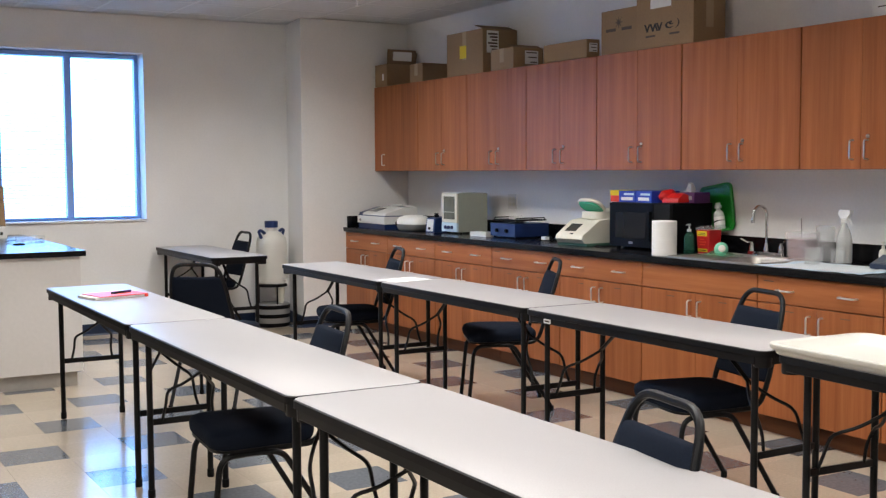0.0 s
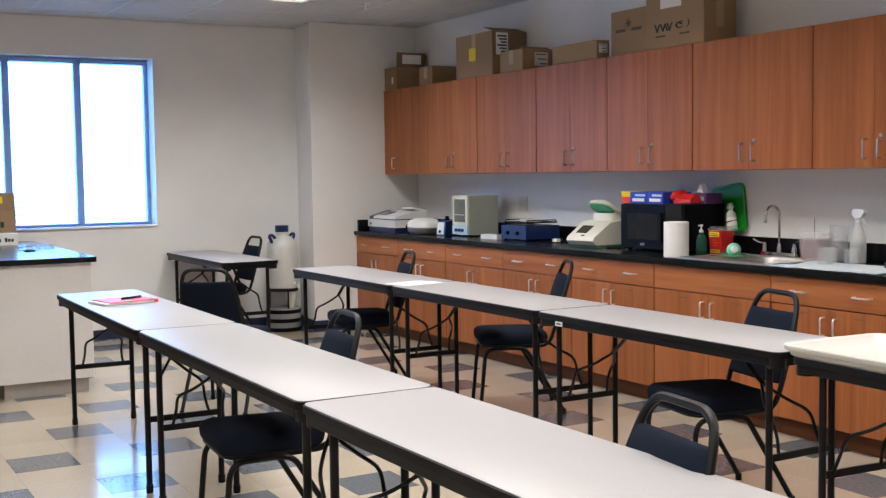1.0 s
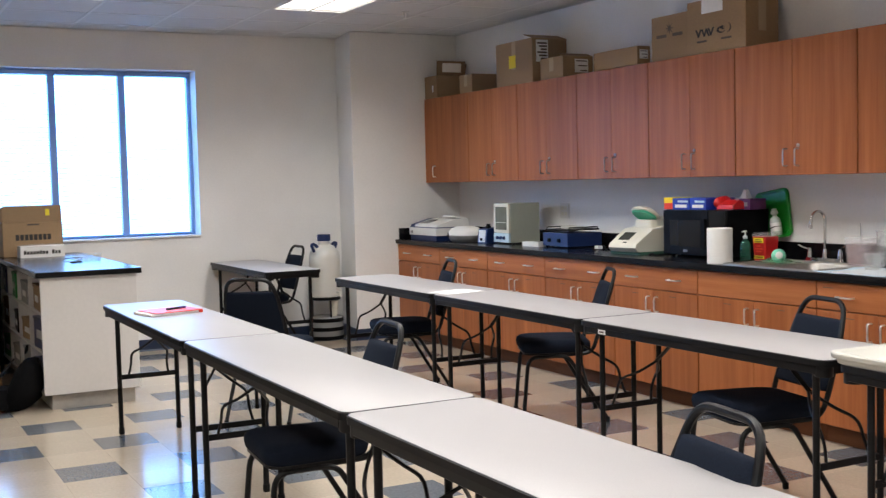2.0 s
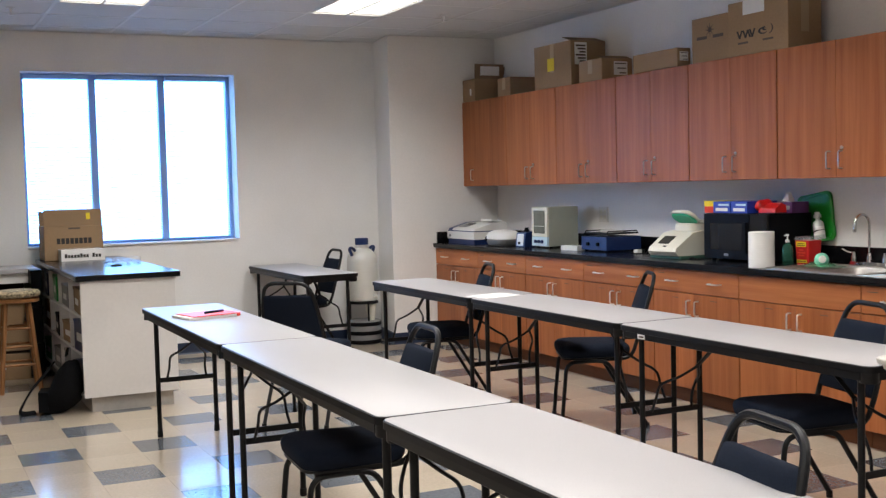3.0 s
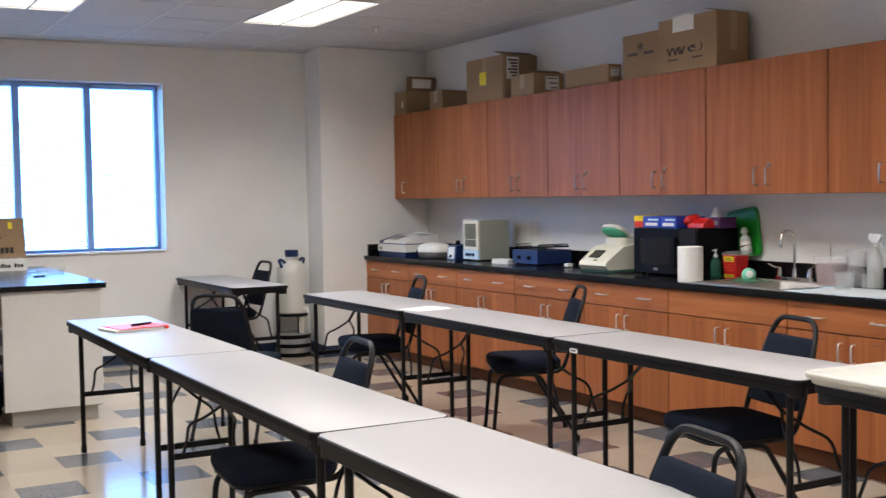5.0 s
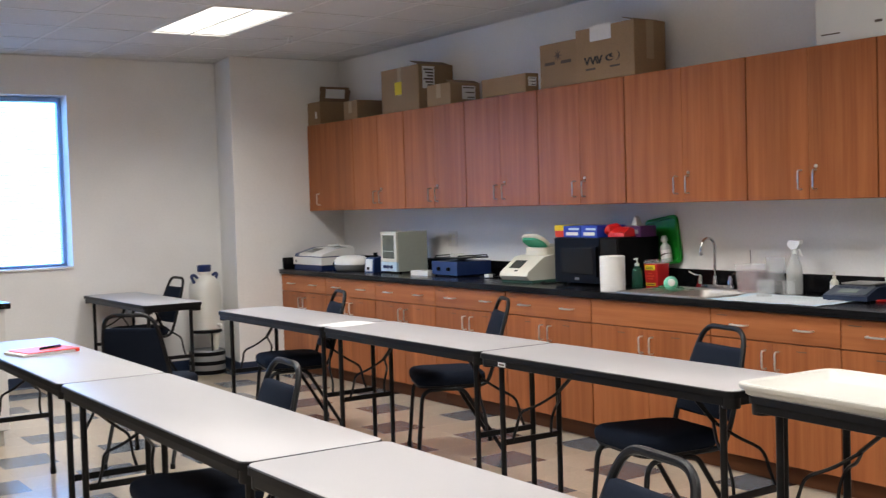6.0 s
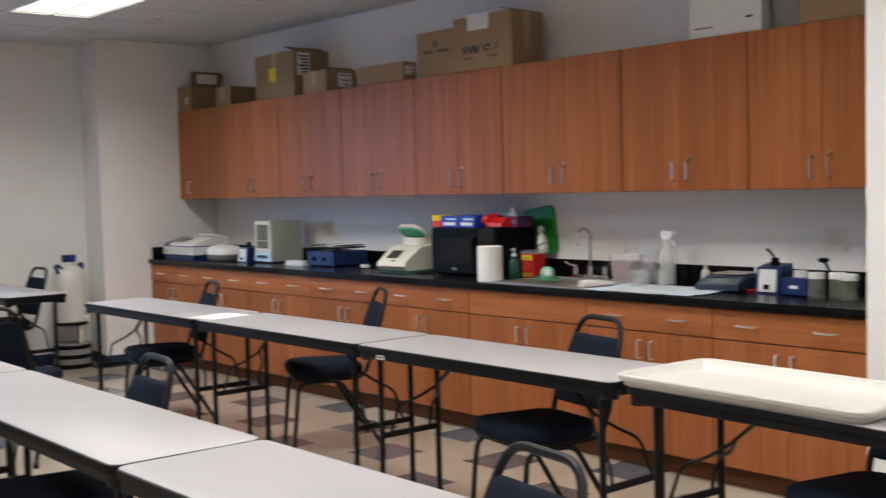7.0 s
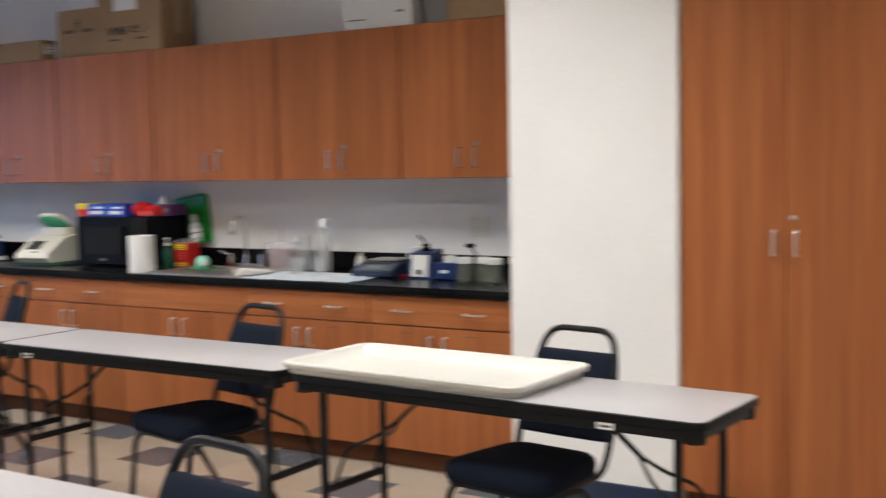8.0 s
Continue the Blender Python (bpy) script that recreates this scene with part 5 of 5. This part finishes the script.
rr = [[bm.verts.new((x, y, z)) for x, y in o] for o, z in loops]
for a, b in zip(rr, rr[1:] + rr[:1]):
    for k in range(len(a)):
        bm.faces.new((a[k], a[(k + 1) % len(a)], b[(k + 1) % len(a)], b[k]))
part("rim", bm, TRAY, t)
bm = bmesh.new()
bmesh.ops.create_grid(bm, x_segments=8, y_segments=8, size=0.5, matrix=Matrix.Diagonal((0.28, 0.216, 1, 1)))
for v in bm.verts:
    v.co.z = 0.0016 + 0.004 * max(0, noise.noise(v.co * 6))
solo("paper_sheet", bm, PAPER, "white paper sheet lying across the table joint", "paper", pose(3.04, 5.83, 0.742, 0, 0, 10))
t = thing("folder", "red-orange folder with a white edge on the table", "folder", pose(1.315, 5.86, 0.743, 0, 0, 12))
part("paper_block", B(-0.145, 0.13, -0.105, 0.105, 0.0, 0.012, bev=0.002), PAPER, t)
part("cover", B(-0.12, 0.15, -0.11, 0.11, 0.0125, 0.017, bev=0.002), ORANGE, t)
part("spine", B(0.131, 0.150, -0.11, 0.11, 0.0, 0.0122, bev=0.002), ORANGE, t)
t = thing("pen", "dark marker pen lying on the folder", "pen", pose(1.355, 5.86, 0.743 + 0.0172 + 0.006, 0, 0, 30))
part("barrel", tube(bmesh.new(), [(-0.06, 0, 0), (0.03, 0, 0)], 0.0058, 8), BLACKP, t)
part("cap", tube(bmesh.new(), [(0.0305, 0, 0), (0.075, 0, 0)], 0.0062, 8), PURPLE, t)
def asset_tag(x, y, a=0):
    t = thing("asset_tag", "small pale asset sticker on the table rail", "sticker", pose(x, y, 0.700, 0, 0, a))
    part("tag", B(-0.0012, 0, -0.027, 0.027, -0.010, 0.010), PAPER, t)
    part("print", B(-0.0018, -0.0013, -0.018, 0.018, -0.004, 0.003), GREYINK, t)


asset_tag(2.8583, 4.10)
asset_tag(2.7708, 1.48, -3.6)


# ---- carboy on its stand in the corner ----
CX, CY = 3.64, 9.44
t = thing("drum_stand", "grey and black banded drum stand on the floor", "stand", pose(CX, CY, 0))
part("drum", lathe(bmesh.new(), [(0.150, 0), (0.155, 0.01), (0.155, 0.20), (0.148, 0.21)], 32), GREYP, t)
for z in (0.005, 0.085, 0.165):
    part("band", lathe(bmesh.new(), [(0.1555, z), (0.158, z + 0.004), (0.158, z + 0.030), (0.1555, z + 0.034)], 32), BLACKP, t)
part("top_ring", lathe(bmesh.new(), [(0.13, 0.365), (0.135, 0.362), (0.135, 0.382), (0.13, 0.385)], 28), STEEL_BLACK, t)
for k in range(3):
    a = radians(30 + 120 * k)
    part("post", tube(bmesh.new(), [(0.12 * math.cos(a), 0.12 * math.sin(a), 0.205), (0.12 * math.cos(a), 0.12 * math.sin(a), 0.364)], 0.008, 8), STEEL_BLACK, t)
part("measuring_cup", shifted(lathe(bmesh.new(), [(0.03, 0), (0.05, 0.145), (0.046, 0.145), (0.028, 0.006)], 20), 0.05, -0.06, 0.2105), PLASTIC_C, t, "beige plastic cup")
t = thing("carboy", "large milky plastic carboy with a blue cap and spigot", "carboy", pose(CX, CY, 0.386, 0, 0, 25))
part("tank", lathe(bmesh.new(), [(0.12, 0), (0.135, 0.008), (0.138, 0.03), (0.138, 0.36), (0.128, 0.41), (0.09, 0.455), (0.055, 0.475), (0.052, 0.505)], 36), CARBOY, t)
part("cap", lathe(bmesh.new(), [(0.058, 0.506), (0.060, 0.512), (0.060, 0.56), (0.055, 0.565)], 24), NAVYP, t, "ribbed blue screw cap")
for s in (-1, 1):
    part("handle", tube(bmesh.new(), rounded([(s * 0.085, 0, 0.452), (s * 0.13, 0, 0.485), (s * 0.165, 0, 0.478), (s * 0.13, 0, 0.415)], 0.02, 3), 0.014, 8), NAVYP, t, "blue carrying handle")
part("spigot", tube(bmesh.new(), rounded([(0, -0.135, 0.05), (0, -0.18, 0.05), (0, -0.185, 0.01)], 0.015, 3), 0.011, 8), PLASTIC_W, t)


# ---- island with open shelves ----
IX0, IX1, IY0, IY1, IZ = 0.865, 1.53, 7.37, 9.62, 0.89
t = thing("island", "white island cabinet with open shelves and a black top", "cabinet", pose(0, 0, 0))
part("top", B(IX0, IX1, IY0, IY1, IZ - 0.036, IZ, bev=0.003), BLACKTOP, t, "black epoxy top")
part("end_panel", B(IX0 + 0.03, IX1 - 0.03, IY0 + 0.03, IY0 + 0.05, 0.10, IZ - 0.037, bev=0.001), WHITE, t)
part("end_panel", B(IX0 + 0.03, IX1 - 0.03, IY1 - 0.05, IY1 - 0.03, 0.10, IZ - 0.037), WHITE, t)
part("back_panel", B(IX1 - 0.048, IX1 - 0.031, IY0 + 0.051, IY1 - 0.051, 0.10, IZ - 0.037), WHITE, t)
part("plinth", B(IX0 + 0.08, IX1 - 0.06, IY0 + 0.07, IY1 - 0.08, 0.0, 0.0995), PLINTH, t, "beige base board")
part("bottom_shelf", B(IX0 + 0.03, IX1 - 0.049, IY0 + 0.051, IY1 - 0.051, 0.10, 0.118), WHITE, t)
cols = [IY0 + 0.051 + k * (IY1 - IY0 - 0.102) / 4 for k in range(5)]
for y in cols[1:-1]:
    part("divider", B(IX0 + 0.032, IX1 - 0.049, y - 0.009, y + 0.009, 0.1185, IZ - 0.037), WHITE, t)
for k in range(4):
    for z in (0.36, 0.61):
        part("shelf", B(IX0 + 0.034, IX1 - 0.049, cols[k] + 0.0095, cols[k + 1] - 0.0095, z, z + 0.016), WHITE, t)


def shelf_box(y, z, w, h, d, material, label, a=0):
    t = thing("storage_box", label, "storage box", pose(IX0 + 0.045 + d / 2, y, z, 0, 0, 90 + a), "boxes in the island")
    part("box", soft(B(-w / 2, w / 2, -d / 2, d / 2, 0, h), 0.006, 1), material, t)
    part("lid", soft(B(-w / 2 - 0.004, w / 2 + 0.004, -d / 2 - 0.004, d / 2 + 0.004, h + 0.0005, h + 0.018), 0.004, 1), material, t)
    part("label_panel", B(-w * 0.25, w * 0.25, d / 2 + 0.0005, d / 2 + 0.002, h * 0.35, h * 0.65), PAPER, t)


rnd = random.Random(5)
kinds = [(CARD, "brown storage box on an island shelf"), (GREYP, "grey storage box on an island shelf"), (GREEN, "green storage box on an island shelf"), (BLACKP, "black storage box on an island shelf"), (NAVYP, "navy storage box on an island shelf")]
for k in range(4):
    for z in (0.119, 0.377, 0.627):
        m, lab = kinds[rnd.randrange(5)]
        c = (cols[k] + cols[k + 1]) / 2
        shelf_box(c + rnd.uniform(-0.05, 0.05), z, rnd.uniform(0.27, 0.38), rnd.uniform(0.12, 0.19), rnd.uniform(0.22, 0.34), m, lab, rnd.uniform(-4, 4))

# things on the island
t = thing("cardboard_box", "tall open cardboard carton with black print on the island", "cardboard box", pose(1.125, 9.43, IZ + 0.001))
part("carton", B(-0.225, 0.225, -0.17, 0.17, 0, 0.27, bev=0.003), CARD, t, smooth=False)
part("flap", turned(B(-0.22, 0.22, -0.004, 0, 0, 0.13), Matrix.Translation((0, -0.165, 0.27)) @ Matrix.Rotation(radians(-4), 4, "X")), CARD, t, smooth=False)
part("flap", turned(B(-0.22, 0.22, 0, 0.004, 0, 0.12), Matrix.Translation((0, 0.165, 0.27)) @ Matrix.Rotation(radians(-18), 4, "X")), CARD_D, t, smooth=False)
bm = bmesh.new()
for k in range(8):
    box(bm, -0.13 + 0.034 * k, -0.103 + 0.034 * k, -0.1716, -0.1706, 0.13, 0.175)
part("print", bm, INK, t, "row of bold black print, as bars")
part("print", B(-0.04, 0.05, -0.1716, -0.1706, 0.245, 0.258), GREYINK, t)
part("sticker", turned(B(0.10, 0.13, -0.006, -0.005, 0.05, 0.10), Matrix.Translation((0, -0.165, 0.27)) @ Matrix.Rotation(radians(-4), 4, "X")), YELLOW, t, "yellow sticker")
t = thing("kit_box", "flat white kit box with dark print on the island", "box", pose(1.165, 9.16, IZ + 0.001, 0, 0, 2))
part("box", soft(B(-0.165, 0.165, -0.07, 0.07, 0, 0.088), 0.003, 1), PAPER, t)
bm = bmesh.new()
for k in range(12):
    if k != 8:
        box(bm, -0.14 + 0.0232 * k, -0.122 + 0.0232 * k, -0.0716, -0.0706, 0.026, 0.058 if k in (0, 5, 9) else 0.050)
part("print", bm, INK, t, "dark print, as bars")
part("wrap", soft(B(-0.15, 0.15, -0.06, 0.06, 0.0885, 0.10), 0.004, 1), CLEAR, t)
t = thing("safety_goggles", "clear safety goggles with a strap on the island", "goggles", pose(1.40, 8.55, IZ + 0.001, 0, 0, 20))
part("lens", soft(B(-0.095, 0.095, -0.04, 0.04, 0.002, 0.042), 0.015, 2), clear("goggle_lens", (0.70, 0.74, 0.76), 0.06, 0.2), t)
part("strap", tube(bmesh.new(), rounded([(-0.085, 0, 0.02), (-0.16, 0.05, 0.008), (-0.10, 0.16, 0.006), (0.06, 0.17, 0.006), (0.14, 0.06, 0.008), (0.085, 0, 0.02)], 0.05, 4), 0.006, 6, 0.4), BLACKP, t)
t = thing("scissors", "dark-handled scissors lying on the island", "scissors", pose(1.25, 8.25, IZ + 0.004, 0, 0, 35))
part("blade", B(-0.006, 0.006, 0, 0.10, 0, 0.003), STAINLESS, t)
for s in (-1, 1):
    part("grip", tube(bmesh.new(), [(s * 0.02 + 0.018 * math.cos(a), -0.03 + 0.026 * math.sin(a), 0.001) for a in (2 * math.pi * k / 12 for k in range(13))], 0.005, 6), BLACKP, t)

# backpack slumped by the island
t = thing("backpack", "black canvas backpack slumped on the floor by the island", "backpack", pose(0.755, 7.58, 0.0, 0, 0, -12))
bm = bmesh.new()
bmesh.ops.create_uvsphere(bm, u_segments=22, v_segments=14, radius=1.0)
for v in bm.verts:
    p = v.co.copy()
    s = lambda u, e: math.copysign(abs(u) ** e, u)
    v.co = Vector((s(p.x, 0.7) * 0.125, s(p.y, 0.7) * 0.15, 0.17 + s(p.z, 0.75) * 0.168))
    k = 1 - 0.55 * v.co.z / 0.34
    v.co.x, v.co.y = v.co.x * k, v.co.y * (0.6 + 0.4 * k)
    v.co.x += v.co.z * 0.30
    v.co += noise.noise_vector(v.co * 7) * 0.028 + noise.noise_vector(v.co * 22) * 0.008
    v.co.z = max(v.co.z, 0.001)
part("bag", bm, CANVAS, t)
part("pocket", shifted(soft(B(-0.03, 0.03, -0.10, 0.10, 0.0, 0.13), 0.025, 3), -0.082, -0.01, 0.02), CANVAS, t)
part("strap", tube(bmesh.new(), rounded([(-0.03, -0.10, 0.30), (-0.16, -0.12, 0.16), (-0.24, -0.08, 0.012), (-0.14, -0.02, 0.010)], 0.06, 4), 0.018, 8, 0.3), CANVAS, t)
part("strap", tube(bmesh.new(), rounded([(-0.02, 0.08, 0.32), (-0.17, 0.06, 0.15), (-0.25, 0.0, 0.012), (-0.20, -0.06, 0.010)], 0.06, 4), 0.018, 8, 0.3), CANVAS, t)
part("grab_loop", tube(bmesh.new(), rounded([(0.06, -0.04, 0.365), (0.07, -0.03, 0.41), (0.07, 0.03, 0.41), (0.06, 0.04, 0.365)], 0.02, 3), 0.008, 6), CANVAS, t)

# wooden stool with a patterned cushion
t = thing("wooden_stool", "turned wooden stool with a patterned cushion", "stool", pose(0.615, 8.60, 0))
part("seat", lathe(bmesh.new(), [(0.15, 0.645), (0.16, 0.65), (0.16, 0.672), (0.15, 0.68)], 28), STOOLWOOD, t)
part("cushion", lathe(bmesh.new(), [(0.15, 0.6805), (0.168, 0.69), (0.17, 0.71), (0.155, 0.728), (0.10, 0.735)], 28), CUSHION, t, "round cushion in a busy olive and red print")
for k in range(4):
    a = radians(45 + 90 * k)
    c, s = math.cos(a), math.sin(a)
    part("leg", tube(bmesh.new(), [(0.19 * c, 0.19 * s, 0.0), (0.165 * c, 0.165 * s, 0.2), (0.11 * c, 0.11 * s, 0.646)], 0.017, 9), STOOLWOOD, t)
for z, r in ((0.20, 0.165), (0.33, 0.148), (0.46, 0.132)):
    for k in range(4):
        if z == 0.33 and k % 2:
            continue
        a, b = radians(45 + 90 * k), radians(135 + 90 * k)
        part("rung", tube(bmesh.new(), [(r * math.cos(a), r * math.sin(a), z), (r * math.cos(b), r * math.sin(b), z)], 0.0095, 7), STOOLWOOD, t)

# low desk and boxes by the window wall
t = thing("wall_desk", "narrow grey-topped desk along the window wall", "desk", pose(-0.145, 9.40, 0))
part("desktop", B(-0.75, 0.98, -0.27, 0.27, 0.815, 0.85, bev=0.003), LAMINATE, t)
part("apron", B(-0.73, 0.96, -0.24, -0.225, 0.74, 0.8145), WHITE, t)
# added black sheet that stands in for the dark shade under the desk
part("shade_panel", B(-0.68, 0.91, 0.19, 0.205, 0.03, 0.8145), BLACKP, t, "black panel standing in for the shade under the desk")
for x in (-0.70, 0.93):
    for y in (-0.22, 0.24):
        part("leg", B(x - 0.02, x + 0.02, y - 0.02, y + 0.02, 0, 0.8145, bev=0.002), GREYP, t)
for z, h, m, lab in ((0.0, 0.20, CARD, "brown carton under the desk"), (0.222, 0.20, CARD, "brown carton stacked under the desk")):
    t = thing("storage_carton", lab, "cardboard box", pose(0.57, 9.32, z))
    part("carton", B(-0.18, 0.18, -0.18, 0.18, 0, h, bev=0.003), CARD, t, smooth=False)
    part("label_panel", B(-0.10, 0.0, -0.1816, -0.1806, 0.08, 0.15), PAPER, t)
t = thing("storage_tote", "grey tote with a lime green lid on stacked cartons", "tote", pose(0.57, 9.32, 0.424))
part("tub", stack(bmesh.new(), [(roundrect(0.30, 0.30, 0.03), 0), (roundrect(0.34, 0.34, 0.03), 0.16)]), CARD, t)
part("lid", soft(stack(bmesh.new(), [(roundrect(0.37, 0.37, 0.03), 0.1605), (roundrect(0.37, 0.37, 0.03), 0.215)]), 0.006, 1), LIME, t, "lime green lid")
t = thing("rolling_crate", "stack of black plastic crates beside the island", "crate", pose(0.80, 9.24, 0))
for k in range(3):
    part("crate", soft(stack(bmesh.new(), [(roundrect(0.07, 0.50, 0.02), 0.01 + 0.28 * k), (roundrect(0.085, 0.56, 0.02), 0.285 + 0.28 * k)]), 0.004, 1), BLACKP, t)
for x in (-0.02, 0.02):
    for y in (-0.20, 0.20):
        part("foot", shifted(lathe(bmesh.new(), [(0.010, 0), (0.015, 0.011)], 10), x, y, 0), GREYP, t)


# ---- floor tiles: beige with a staggered pattern of slate tiles ----
T, TX, TY = 0.3048, 0.697, 6.722
I0, I1 = math.floor((X0 - TX) / T), math.ceil((X1 - TX) / T)
J0, J1 = math.floor((Y0 - TY) / T), math.ceil((Y1 - TY) / T)


def is_grey(i, j):
    return (i % 2 == 0 and j % 4 == 0) or (i % 2 == 1 and j % 4 == 2)


def tile_bm(bm, x0, x1, y0, y1):
    g, b = 0.0002, 0.0005
    lo = [bm.verts.new((x, y, -0.003)) for x, y in ((x0 + g, y0 + g), (x1 - g, y0 + g), (x1 - g, y1 - g), (x0 + g, y1 - g))]
    mi = [bm.verts.new((v.co.x, v.co.y, -0.0006)) for v in lo]
    g += b
    hi = [bm.verts.new((x, y, 0.0)) for x, y in ((x0 + g, y0 + g), (x1 - g, y0 + g), (x1 - g, y1 - g), (x0 + g, y1 - g))]
    for p, q in ((lo, mi), (mi, hi)):
        for k in range(4):
            bm.faces.new((p[k], p[(k + 1) % 4], q[(k + 1) % 4], q[k]))
    bm.faces.new(hi)


floor = bpy.data.objects["floor"]
plain = {}
for key, m in (("beige", TILE), ("slate", GREY)):
    bm = bmesh.new()
    tile_bm(bm, 0, T, 0, T)
    plain[key] = mesh_of("tile", bm, m, False)
rest = {"beige": bmesh.new(), "slate": bmesh.new()}
for i in range(I0, I1):
    for j in range(J0, J1):
        x0, x1, y0, y1 = max(X0, TX + i * T), min(X1, TX + (i + 1) * T), max(Y0, TY + j * T), min(Y1, TY + (j + 1) * T)
        if x1 - x0 < 0.01 or y1 - y0 < 0.01:
            continue
        key = "slate" if is_grey(i, j) else "beige"
        if -1 <= i <= 11 and -11 <= j <= 9 and x1 - x0 > T - 0.001 and y1 - y0 > T - 0.001:
            ob = new("tile", plain[key])
            ob.location = (x0, y0, 0)
            ob.parent = floor
        else:
            tile_bm(rest[key], x0, x1, y0, y1)
for key, m in (("beige", TILE_J), ("slate", GREY_J)):
    ob = part("tiles", rest[key], m, floor, key + " vinyl floor tiles", False)
    tagged(ob, "", "", "", "stuff")
